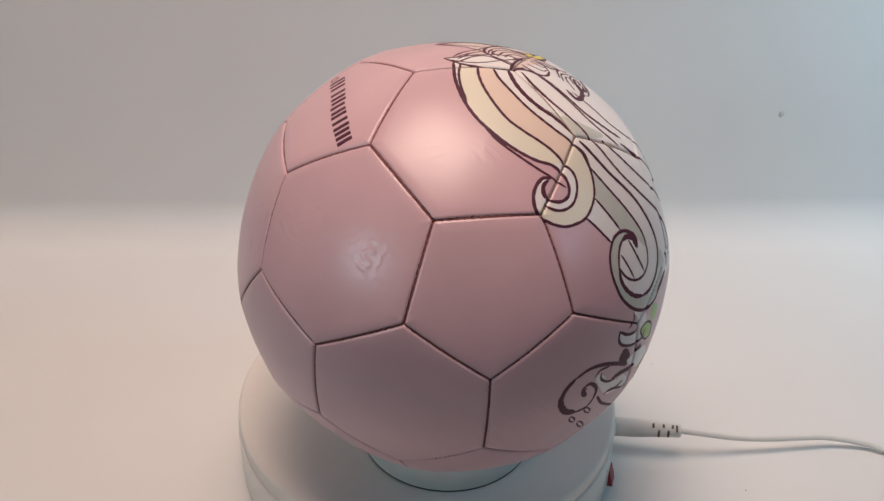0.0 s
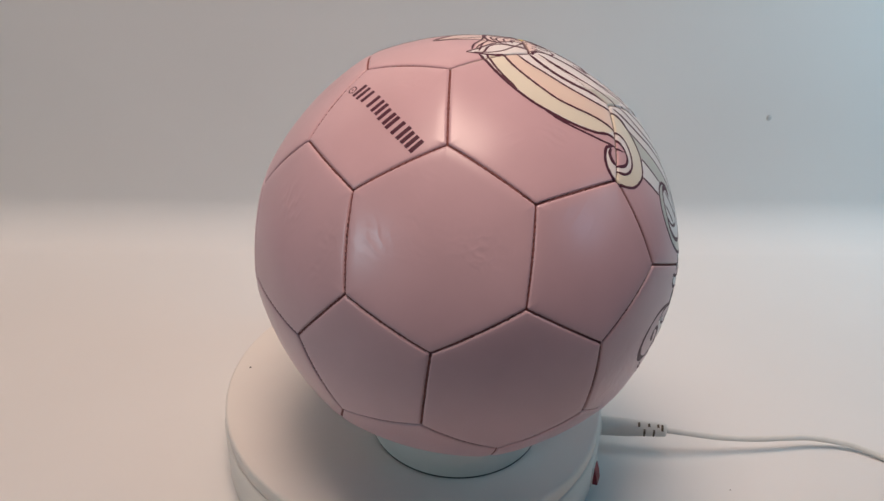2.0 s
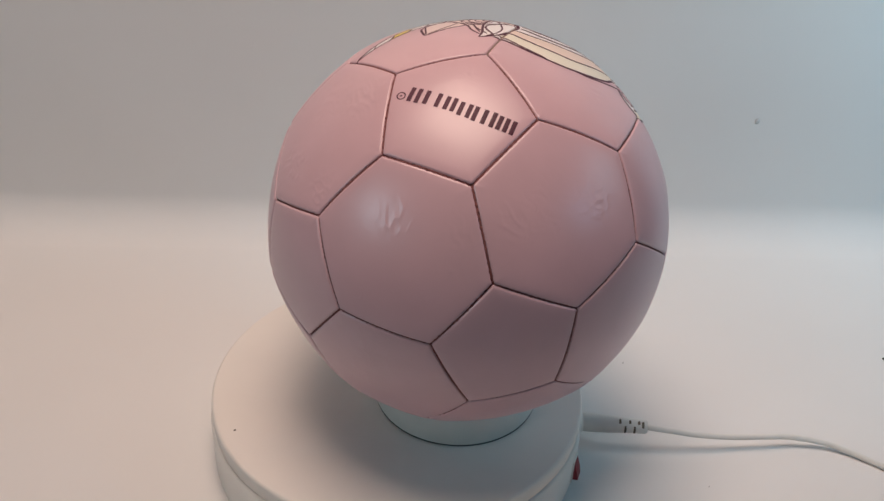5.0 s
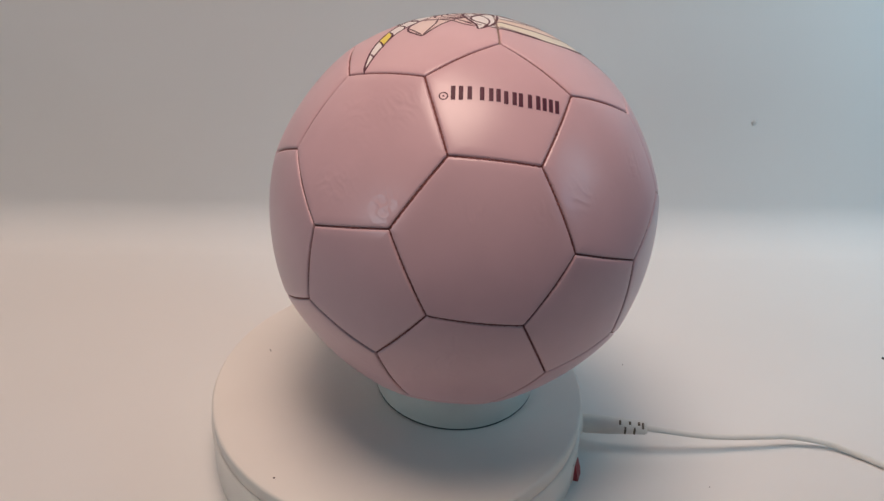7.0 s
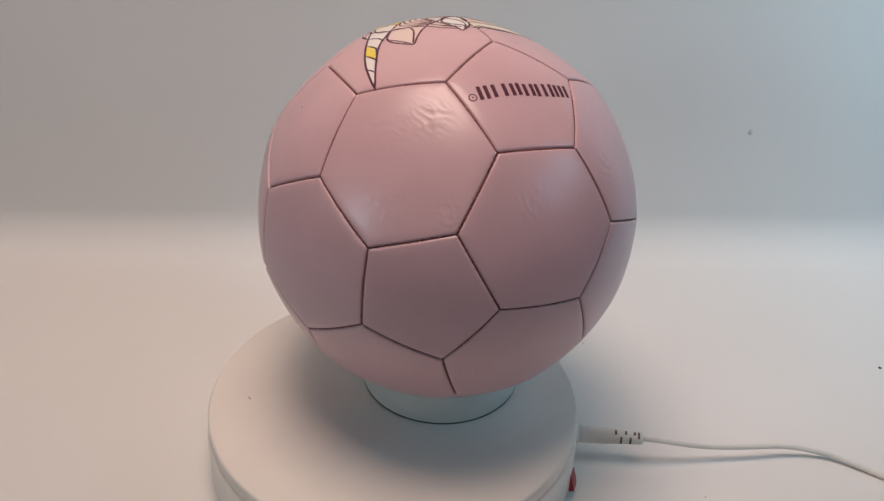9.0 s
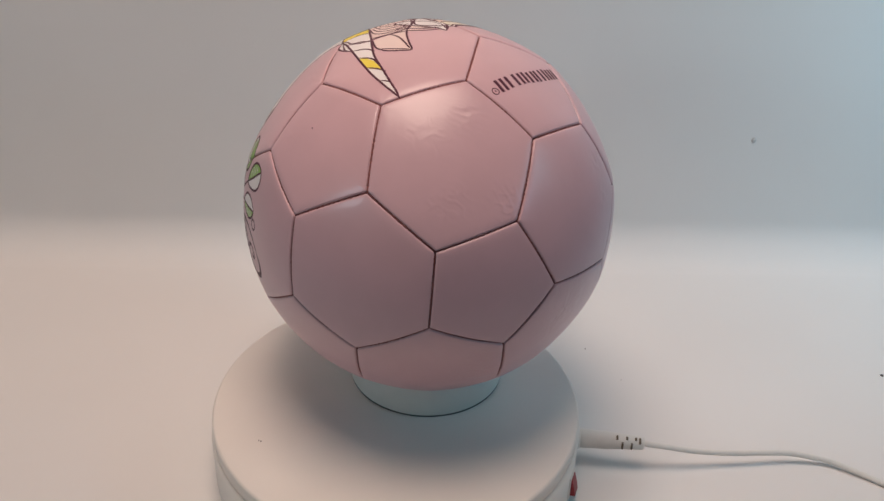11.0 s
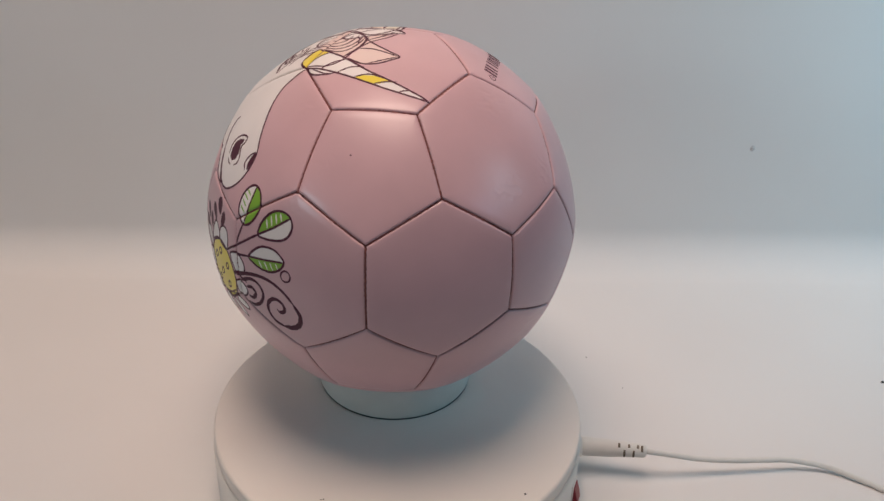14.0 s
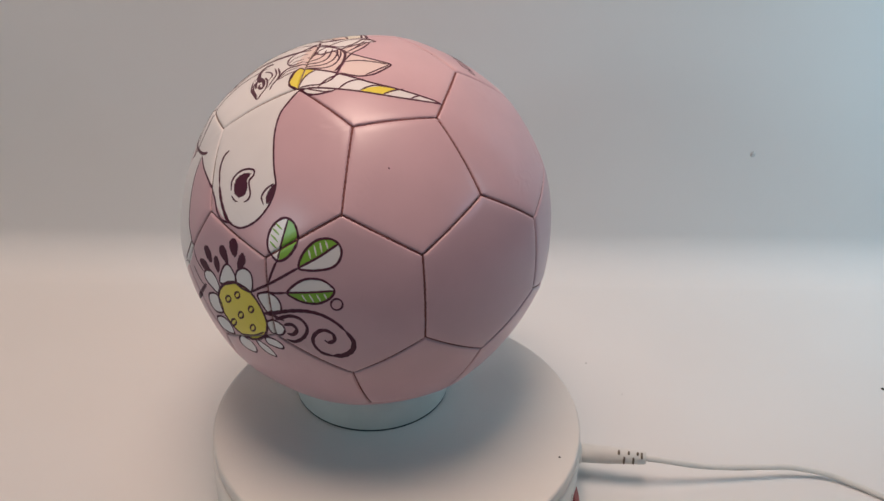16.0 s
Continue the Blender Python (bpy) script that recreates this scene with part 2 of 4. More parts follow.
def build_cable():
    lead = new("power_lead")
    tagged(lead, "white power lead with ribbed plug in the side of the turntable", "cable")
    a, b = Vector((0.1172, -0.0098, 0.0205)), Vector((0.1605, -0.0163, 0.0218))
    d = (b - a)
    prof = [(0.0, 0.0050), (0.02, 0.0058), (0.10, 0.0062), (0.45, 0.0058), (0.60, 0.0052), (0.97, 0.0044), (1.0, 0.0038)]
    plug = part("plug", tube([a + d * u for u, r in prof], [r for u, r in prof], 28), RUBBER, lead, "moulded white plug with slotted strain relief")
    # slots of the strain relief, alternating round the sleeve
    dn = d.normalized()
    side = dn.cross(Vector((0, 0, 1))).normalized()
    up = side.cross(dn)
    for u, lo, hi in ((0.60, 50, 80), (0.68, -18, 40), (0.745, 55, 80), (0.815, -18, 40), (0.875, 55, 80), (0.935, 30, 80)):
        r = 0.0052 - 0.0008 * (u - 0.6) / 0.37 + 0.00015
        arc = [a + d * u + r * (side * math.cos(math.radians(q)) + up * math.sin(math.radians(q))) for q in range(lo, hi + 1, 6)]
        part("slot", tube(arc, 0.00072, 8), SLOT, plug)
    bm = tube([a + d * 0.025 + 0.0059 * (side * math.cos(q) + up * math.sin(q)) for q in (0.9, 1.0, 1.1)], 0.0005, 8)
    part("mark", bm, SHADOW_GAP, plug)
    path = spline([(0.1590, -0.0161, 0.0218), (0.175, -0.0165, 0.0192), (0.198, -0.0153, 0.0140), (0.222, -0.0138, 0.0112), (0.242, -0.0125, 0.0105),
                   (0.262, -0.0108, 0.0085), (0.286, -0.0130, 0.0045), (0.304, -0.0220, 0.0026), (0.322, -0.035, 0.0019), (0.36, -0.065, 0.0018), (0.43, -0.14, 0.0018), (0.49, -0.21, 0.0018), (0.535, -0.238, 0.0018), (0.59, -0.262, 0.0018), (0.66, -0.31, -0.0011), (0.72, -0.42, -0.0011)], 0.003)
    part("cord", tube(path, 0.0019, 14), RUBBER, lead)


build_cable()

ring = new("support_ring")
# dark strip that paints the shade between ring and disc
part("gap_shade", lathe([(0.0440, DISC_TOP), (0.0503, DISC_TOP), (0.0503, DISC_TOP + 0.0012), (0.0440, DISC_TOP + 0.0012)], 128, closed=True), SHADOW_GAP, ring, "dark shadow gap under the ring")
part("band", lathe([(0.0435, DISC_TOP + 0.0012), (0.0504, DISC_TOP + 0.0012), (0.0506, DISC_TOP + 0.0016), (0.0506, 0.0668), (0.0500, 0.0674), (0.0442, 0.0674), (0.0435, 0.0668)], 128, closed=True), CARD, ring)
tagged(ring, "short white card ring holding the ball on the turntable disc", "ring stand")
for i, (x, y, z, s) in enumerate(((0.145, 0.113, 0.0003, 0.0005), (0.368, 0.083, 0.0004, 0.0014), (0.375, 0.079, 0.0004, 0.0009), (0.197, -0.047, 0.0003, 0.0004), (0.166, 0.075, 0.0003, 0.0004))):
    tagged(speck("dust_speck", None, x, y, z, s, 20 + i), "tiny dark speck of dust on the white backdrop", "dust speck", group="dust on the backdrop")
bm = bmesh.new()
bmesh.ops.create_icosphere(bm, subdivisions=2, radius=0.0022, matrix=Matrix.Translation((0.303, WALL_Y + 0.0009, 0.1137)) @ Matrix.Diagonal((1, 0.2, 1.3, 1)))
tagged(mesh_object("wall_mark", bm, material("grey_smudge", (0.55, 0.55, 0.55), 0.9, vary=0.2, scale=600)), "small grey smudge on the upright backdrop paper", "smudge")


# ---- the ball ----
BALL_R = 0.11
PHI = (1 + 5 ** 0.5) / 2


def truncated_icosahedron():
    """Corner directions, and the faces as rings of corner indices."""
    ico = []
    for a in (-1, 1):
        for b in (-PHI, PHI):
            ico += [(0, a, b), (a, b, 0), (b, 0, a)]
    ico = np.array(ico, float)
    corners, key = [], {}
    for i in range(12):
        for j in range(12):
            if i != j and abs(np.linalg.norm(ico[i] - ico[j]) - 2) < 1e-6:
                key[i, j] = len(corners)
                q = ico[i] * 2 / 3 + ico[j] / 3
                corners.append(q / np.linalg.norm(q))
    corners = np.array(corners)

    def in_order(ids):
        c = corners[ids].mean(0)
        c /= np.linalg.norm(c)
        u = np.cross(c, corners[ids[0]])
        u /= np.linalg.norm(u)
        v = np.cross(c, u)
        return sorted(ids, key=lambda k: math.atan2(corners[k] @ v, corners[k] @ u))

    near = {i: [j for j in range(12) if (i, j) in key] for i in range(12)}
    faces = [in_order([key[i, j] for j in near[i]]) for i in range(12)]
    for i in range(12):
        for j in near[i]:
            for k in near[j]:
                if i < j < k and k in near[i]:
                    faces.append(in_order([key[a, b] for a in (i, j, k) for b in (i, j, k) if a != b]))
    return corners, faces


CORNERS, FACES = truncated_icosahedron()
# the panels are cut and sewn by hand: where a corner sits off the ideal one, in millimetres
SEWN_OFF = {7: (0.8, 0.6, 2.4), 8: (-1.0, 0.3, -2.0), 11: (0.5, -0.7, -0.5), 12: (0, -0.6, -0.3), 14: (0.2, -0.4, -0.8), 15: (0.1, -0.5, -0.5),
            16: (0.7, 0, -0.2), 17: (0.6, -1.3, -0.4), 18: (0.3, 0.4, 0.1), 21: (1.2, 0.5, 0), 22: (0.7, 0.6, 0.3), 23: (-0.8, 0.4, -2.1),
            24: (1.5, 0.3, -1.2), 37: (1.0, -0.1, -1.6), 43: (0.3, 0.2, 0.5), 44: (0.4, 0.5, 0.2), 45: (0.7, 0.6, -0.1), 46: (0.5, -0.1, 0.3),
            47: (0.2, -0.9, 0.5), 48: (-1.9, 0.7, -0.2), 49: (-0.8, 0.7, 0), 55: (1.4, 1.4, -0.9), 57: (0.6, 0.9, -0.6), 58: (0.7, 0.9, -0.9)}
for k, off in SEWN_OFF.items():
    CORNERS[k] = CORNERS[k] * 110 + np.array(off)
    CORNERS[k] /= np.linalg.norm(CORNERS[k])


def edge_planes(ids):
    c = CORNERS[ids].mean(0)
    out = []
    for a, b in zip(ids, ids[1:] + ids[:1]):
        n = np.cross(CORNERS[a], CORNERS[b])
        n /= np.linalg.norm(n)
        out.append(n if n @ c > 0 else -n)
    return np.array(out)


PLANES = [edge_planes(ids) for ids in FACES]
MIDDLES = np.array([CORNERS[ids].mean(0) / np.linalg.norm(CORNERS[ids].mean(0)) for ids in FACES])
FLATTER = 0.22


def flattened(n, face):
    """What a panel, flatter than the round ball, lies above or below it; the seams stay where they are."""
    side = math.radians(16.6 if len(FACES[face]) == 5 else 20.9)
    return BALL_R * FLATTER * (1 / np.clip(n @ MIDDLES[face], 0.5, 1) - 1 / math.cos(side)) + 0.0005


def swell(d):
    """Radius of the cover at d metres from the nearest seam: panels are plump and roll down into the seams."""
    d = np.maximum(d, 0)
    roll = np.clip(1 - d / 0.0056, 0, 1)
    tight = np.clip(1 - d / 0.0016, 0, 1)
    return BALL_R + 0.0004 - 0.0005 * roll ** 2 - 0.0009 * tight ** 2


# handled leather: middle of the crease patch on the cover, its radius in millimetres, the lie of the folds in degrees, their depth in millimetres
CREASES = [
    ((-0.952, 0.267, -0.148), 15, 70, 0.16), ((-0.947, -0.299, -0.115), 11, 20, 0.14), ((-0.986, -0.166, 0.002), 8, 60, 0.1),
    ((-0.765, 0.510, 0.393), 13, 110, 0.16), ((-0.664, 0.651, 0.367), 10, 50, 0.14), ((-0.549, -0.090, 0.831), 14, 75, 0.2),
    ((-0.142, 0.073, 0.987), 10, 20, 0.16), ((-0.611, 0.461, 0.644), 15, 60, 0.2), ((-0.205, 0.126, 0.971), 13, 70, 0.18),
    ((-0.352, 0.305, 0.885), 12, 110, 0.18), ((-0.380, 0.301, 0.875), 12, 60, 0.16), ((-0.868, 0.445, 0.220), 12, 120, 0.16),
    ((-0.922, -0.089, -0.376), 14, 80, 0.1), ((-0.171, -0.817, 0.550), 7, 80, 0.14)]


def crumple(n):
    """Height of the creases at directions n, in metres."""
    out = np.zeros(len(n))
    for i, (c, size, lie, deep) in enumerate(CREASES):
        c = np.array(c) / np.linalg.norm(c)
        u = np.cross((0.31, 0.2, 0.93), c)
        u /= np.linalg.norm(u)
        v = np.cross(c, u)
        p, q = (n @ u) * 110, (n @ v) * 110
        fade = np.exp(-(p * p + q * q) / (size * 0.6) ** 2) * (n @ c > 0)
        rng = random.Random(40 + i)
        h = np.zeros(len(n))
        for k in range(7):
            a = math.radians(lie + rng.gauss(0, 34))
            wave = 2 * math.pi / rng.uniform(5.0, 15.0)
            h += np.sin(wave * (p * math.cos(a) + q * math.sin(a)) + rng.uniform(0, 6.3))
        out += fade * deep * np.maximum(0.75 - np.abs(h) / 1.6, -0.45)
    return out * 0.001


def pucker(n, ids):
    """The rim drawn in at each stitch, and small folds that run in from the corners."""
    out = np.zeros(len(n))
    for a, b in zip(ids, ids[1:] + ids[:1]):
        e = CORNERS[b] - CORNERS[a]
        long = np.linalg.norm(e)
        e /= long
        m = np.cross(CORNERS[a], CORNERS[b])
        m /= np.linalg.norm(m)
        d = np.abs(np.arcsin(np.clip(n @ m, -1, 1))) * 110
        along = ((n - CORNERS[a]) @ e) * 110
        inside_run = (along > -1) & (along < long * 110 + 1)
        out += inside_run * np.exp(-d / 1.6) * 0.03 * np.cos(2 * math.pi * along / 3.3 + 9 * CORNERS[a][0])
        r = np.linalg.norm(n - CORNERS[a], axis=1) * 110
        turn = np.arctan2(d, along)
        out += np.exp(-r / 5.0) * 0.09 * np.sin(7 * turn + 20 * CORNERS[a][1]) * np.clip(r / 2, 0, 1)
    return out * 0.001


def cover_radius(n):
    """The same for many directions at once."""
    best, flat = np.full(len(n), -1.0), np.zeros(len(n))
    for i, pl in enumerate(PLANES):
        depth = np.arcsin(np.clip((n @ pl.T).min(1), -1, 1))
        mine = depth > best
        best = np.where(mine, depth, best)
        flat = np.where(mine, flattened(n, i), flat)
    return swell(best * BALL_R) + flat + crumple(n) + 0.00005


# The print lies on a map of the cover: millimetres from its middle, along great circles.
UPRIGHT = np.array((-0.746, -0.527, 0.407))


class Chart:
    def __init__(self, middle):
        self.c = np.array(middle, float)
        self.c /= np.linalg.norm(self.c)
        v = UPRIGHT - (UPRIGHT @ self.c) * self.c
        self.v = v / np.linalg.norm(v)
        self.u = np.cross(self.v, self.c)

    def to_map(self, n):
        a = np.arccos(np.clip(n @ self.c, -1, 1))
        p, q = n @ self.u, n @ self.v
        s = a * 110 / (np.hypot(p, q) + 1e-12)
        return np.stack([p * s, q * s], 1)

    def to_ball(self, m):
        m = np.asarray(m, float)
        d = np.hypot(m[:, 0], m[:, 1])
        a = d / 110
        k = np.sin(a) / np.maximum(d, 1e-9)
        return np.cos(a)[:, None] * self.c + (k * m[:, 0])[:, None] * self.u + (k * m[:, 1])[:, None] * self.v


PRINT = Chart((-0.403, -0.914, -0.041))
WORDMARK = Chart((-0.8507, 0.0, 0.5257))


def print_fills():
    """Printed areas of colour, in millimetres on the cover round the print's middle; later ones lie over earlier ones."""
    out = []
    out.append((WHITE, [(32.3, 32.9), (36.8, 22.9), (40, 17.1), (47.6, 10), (56.5, 4), (65.8, -1.7), (73.1, -6), (76.6, -11.7), (79.3, -22.3), (77.1, -31.7), (73, -37.7), (66.7, -40.8), (61, -42.4), (54.3, -42), (46.9, -39.6), (36.3, -37.2), (21.7, -37), (9.3, -36.8), (-6.2, -39.3), (-22.5, -37.6), (-24.9, -29.3), (-27.6, -18.9), (-30.1, -7.6), (-32.4, 5.5), (-34.6, 20.4), (-36.3, 35.3), (-7.1, 44.6), (13.4, 39.7), (15.7, 33.3), (22, 29.1), (28.1, 29.3)]))
    out.append((WHITE, [(-10, 79.2), (-23.6, 78.5), (-37.5, 74.5), (-50.3, 66.7), (-55.1, 61.5), (-60, 54), (-64.1, 45.9), (-66.2, 36.7), (-65.9, 28.9), (-67.5, 23.5), (-72.5, 17.6), (-77.9, 17.4), (-80.7, 21), (-82.1, 25.3), (-80.3, 28.4), (-76.7, 29.7), (-72.5, 27.9), (-74.1, 31.7), (-78.7, 33.3), (-83.9, 32.5), (-90.4, 26.9), (-90.8, 19.6), (-88.8, 12.5), (-84.4, 7.2), (-80.1, 4), (-80.2, -3.7), (-80.8, -15.6), (-86.3, -18.1), (-91.3, -24), (-93.8, -31.4), (-94.1, -43), (-88.3, -56.1), (-79.5, -64.5), (-70.2, -68), (-56.4, -68.9), (-31.3, -76.7), (-13.7, -50.6), (-6.4, -20.4), (12.6, -11.4), (19.3, 3), (24.7, 16.3), (29.1, 27.8), (14.6, 39.4), (-0.1, 49.3), (-8.5, 52.4), (-13.6, 53.2), (-13.9, 58.5), (-13.4, 67.6), (-11.3, 75.2)]))
    out.append((CREAM, [(-11.9, 76.2), (-22.2, 76.5), (-32.6, 74.9), (-42.2, 71.1), (-50.5, 65.7), (-55.8, 58.6), (-61.1, 49.9), (-64.7, 39.9), (-65.1, 30), (-62.4, 24.2), (-59.8, 28.4), (-56.1, 36.2), (-53.1, 44.3), (-48.5, 52.5), (-41, 59.2), (-31, 64.9), (-21.4, 67.9), (-13, 68.3)]))
    out.append((PEACH, [(-13.4, 67.6), (-22.8, 67.2), (-30.9, 64.4), (-40.8, 58.7), (-48.3, 52), (-52.9, 43.5), (-55.5, 36.3), (-58.9, 28.6), (-62, 23.4), (-52.2, 21.9), (-49, 24.5), (-46.8, 30.6), (-42.2, 39.5), (-36.9, 46.6), (-29.2, 53.5), (-21.8, 58.7), (-14.8, 61.2)]))
    out.append((CREAM, [(-62.8, 23.2), (-63.8, 19.3), (-66.4, 15.7), (-71.7, 13.3), (-76.7, 13), (-81.3, 15.4), (-84.8, 20.2), (-84.9, 26.2), (-90.4, 26.9), (-90.8, 19.6), (-88.8, 12.5), (-83.5, 6.6), (-75.3, 3.3), (-67.6, 3.8), (-61.8, 6.8), (-57.1, 10.4), (-52, 15.4), (-50.2, 20.7)]))
    out.append((GREY, [(-56.7, 8.8), (-63.7, 4.8), (-68.5, 2.8), (-70.4, -6.1), (-71.5, -17.7), (-68.1, -24.5), (-67.2, -29.7), (-64.8, -40.6), (-62.5, -35.4), (-61.2, -28.2), (-60.4, -13.6), (-59.3, -0.9)]))
    out.append((GREY, [(-44.8, 20.5), (-42.1, 26.8), (-37.7, 35.7), (-27.6, 44.3), (-17.6, 48.1), (-13.4, 45.2), (-20, 38.6), (-26.5, 27.3), (-30.2, 15), (-33.9, 5.4), (-41.6, 14.5)]))
    out.append((GREY, [(-80.8, -16.1), (-76.1, -16.4), (-71.4, -19.6), (-67.9, -25.5), (-73, -22.1), (-79.4, -21.6), (-84.5, -25.1), (-88.4, -30.5), (-89.5, -38.9), (-86, -48.9), (-77.7, -56), (-70.2, -57.1), (-62, -55.4), (-56.4, -50), (-53.7, -56.5), (-60.1, -65.2), (-70.9, -67.2), (-80.6, -63.6), (-88.3, -56.1), (-93.6, -44.1), (-93.9, -32.2), (-91.3, -24), (-86.3, -18.1)]))
    out.append((WHITE, [(11.9, -36.1), (13, -43.9), (16.5, -52.8), (22.5, -62), (28.2, -69.3), (35.7, -73.5), (40.7, -77.6), (36, -90.3), (15.3, -110.4), (12.4, -106.4), (6.5, -98), (-35.1, -80.8), (-29.5, -74.5), (-22.7, -61.9), (-10, -49.6), (-0.3, -34.7), (5.1, -25.6), (-22.5, -37.6), (-6.2, -39.3)]))
    out.append((WHITE, [(-22.7, -37.1), (9.3, -36.8), (-26.8, -23.3), (-32.5, 5.1), (-36.4, 34.9), (-28.7, 50.6), (20.2, 37.9), (28, 25.1), (23.4, 13), (17.8, -0.7), (2.4, -13.9), (-10.1, -24.4), (-15.7, -34.7)]))
    out.append((BLUSH, [(-6, 45.5), (-9, 51.3), (0.3, 61.8), (8.7, 63.4), (19.1, 59.8), (25.3, 54.4), (23.2, 46.9), (13.3, 38.1), (6.6, 36.2), (1.5, 40.3)]))
    out.append((WHITE, [(-3.7, 82.6), (-1.3, 76), (2.9, 66.4), (5.9, 56.7), (2.1, 48.1), (-8.5, 52.4), (-13.6, 53.2), (-13.8, 59.8), (-13.4, 67.6), (-10.7, 76.4)]))
    out.append((BLUSH, [(18.1, 61.5), (34.9, 46), (31.5, 34.9), (23.9, 28), (7.5, 42.4), (5.7, 51.2), (4.5, 59.6), (1.8, 67.9), (-1.3, 76.7), (6.4, 71.3)]))
    out.append((INK, [(54.6, -26.3), (52.1, -22.1), (53.9, -16.9), (57.3, -13.6), (58.1, -17), (61.5, -19.8), (63, -23.2), (61.7, -26.9), (57.8, -28.5)]))
    out.append((INK, [(71.7, -6.2), (72.1, -10.1), (73.8, -14.8), (77, -16.4), (76.8, -12.3), (75.3, -7.9)]))
    out.append((BLUSH, [(12.2, 63.9), (18, 71.5), (27.8, 83.3), (34.5, 72.9), (35.4, 64.3), (29.8, 56.2), (19.6, 60.9)]))
    out.append((WHITE, [(13.4, 37.4), (20.2, 44.5), (27, 52), (35.5, 60.2), (43.3, 68.3), (50.1, 78.2), (56.7, 88.4), (61.7, 96.4), (64.4, 100.1), (62.3, 89.4), (58.5, 78), (53.3, 67.5), (47.3, 57.5), (41.8, 48.7), (36.2, 39.6), (32.7, 32.7), (26.8, 29), (21.3, 29.6), (15.4, 33.7)]))
    out.append((YELLOW, [(14, 37.3), (19.8, 44), (22, 39.6), (26.3, 35.1), (30.4, 31.9), (26.5, 28.8), (21.3, 29.6), (15.4, 33.7)]))
    out.append((YELLOW, [(48.5, 74.4), (51.7, 80.7), (52.5, 76), (53.6, 70.5), (47.9, 60.3), (46.5, 67.7)]))
    out.append((WHITE, [(32.7, 32.7), (37.7, 34.6), (41.3, 39.7), (42.3, 46.9), (41.6, 49.4), (36.2, 39.6)]))
    out.append((WHITE, [(71.7, -78), (71.1, -69.6), (73.6, -62.6), (78.5, -62.2), (83, -66.9)]))
    out.append((WHITE, [(84.1, -67.5), (81.9, -60.8), (85.2, -54.8), (90.3, -53.2), (93.7, -57.1), (94.3, -64)]))
    out.append((WHITE, [(55.9, -82.3), (60.6, -77.4), (66.6, -77.4), (70.9, -81.2), (70.6, -86.5), (63.7, -87.1), (57.3, -86.4)]))
    out.append((WHITE, [(60.4, -95.2), (67.1, -89.3), (72.1, -89.9), (74.6, -97.2), (67.2, -102.9), (61.4, -101.7)]))
    out.append((WHITE, [(67, -107.2), (74.3, -101.6), (80.9, -102.1), (82.9, -108.4), (73.4, -113), (67.5, -112)]))
    out.append((WHITE, [(88.5, -105.6), (96.9, -102.2), (100.6, -105.9), (99.1, -112.6), (91.3, -115.6), (87, -112.8)]))
    out.append((WHITE, [(102.8, -95.6), (110.3, -95.1), (114.9, -98.3), (115.8, -101.7), (109.5, -103.5), (104.4, -100.7)]))
    out.append((WHITE, [(109.5, -87.1), (116, -82.9), (121.1, -83.5), (121.3, -87.3), (115.6, -90.6), (110.8, -91.3)]))
    out.append((WHITE, [(109.1, -74.2), (113.1, -68.7), (118.2, -67.6), (120.7, -70.2), (119, -75.6), (113.7, -78.8)]))
    out.append((WHITE, [(99.1, -61.5), (103.8, -55), (109, -52.9), (113.4, -55.3), (114.4, -60.5), (109.4, -66.5), (104.4, -65.4)]))
    out.append((INK, [(52.2, -68.1), (55.8, -64.9), (60.6, -67.3), (61.9, -71.7), (57, -72.4)]))
    out.append((INK, [(65, -57.8), (67.9, -54.6), (72.2, -56.7), (74.8, -61.5), (70.3, -62.3), (66.4, -60.9)]))
    out.append((INK, [(70.7, -48.1), (72.9, -44.9), (76.9, -46.4), (78.5, -52.9), (75.7, -54.3), (72, -52.1)]))
    out.append((INK, [(79.9, -50.8), (81.7, -47), (85, -49.6), (84.8, -56), (81.4, -58.3)]))
    out.append((INK, [(62.8, -66.6), (65.5, -64.4), (68.8, -67.5), (69.2, -73.2), (64.2, -71.3)]))
    out.append((INK, [(49.2, -79.1), (53.6, -75.1), (59, -75.5), (61.4, -78.4), (54.4, -81)]))
    out.append((INK, [(56.4, -90.3), (57.6, -91.9), (46.9, -107.5), (36.6, -115.6), (47.7, -102.2)]))
    out.append((YELLOW, [(70.6, -86.9), (73.8, -77.9), (79.1, -70.8), (86, -66.2), (94.4, -64.3), (102.3, -67), (108.4, -72.9), (110, -80.9), (107.2, -89.9), (99.6, -98.6), (90.1, -102), (80.8, -100.3), (73.3, -95.2)]))
    out.append((WHITE, [(100.8, -33.2), (95, -33.5), (90.7, -30.4), (87.7, -24.3), (87.5, -17.6), (89.6, -12.5), (94.5, -10.6), (99.9, -13.1), (103.1, -18.4), (103.6, -26.9)]))
    out.append((GREEN, [(90.8, -11.5), (94.5, -10.6), (99.9, -13.1), (103.1, -18.4), (103.6, -26.9), (100.9, -32.7), (95.6, -21.4)]))
    out.append((WHITE, [(111.2, -27.2), (108.7, -20.9), (108, -13.2), (109, -6.1), (112.3, -0.6), (116.7, 1.5), (121.1, -0.5), (123.7, -6.4), (123, -13), (118.6, -20.6), (114.6, -25.1)]))
    out.append((GREEN, [(111.2, -27.2), (108.7, -20.9), (108, -13.2), (109, -6.1), (112.3, -0.6), (116.7, 1.5), (115.1, -12.8)]))
    out.append((WHITE, [(113.5, -45.2), (114.8, -36.3), (118, -28.6), (123.9, -22.5), (129.5, -21.1), (132.4, -22), (133.1, -28), (130.1, -36.3), (123.8, -42.5), (118.1, -45)]))
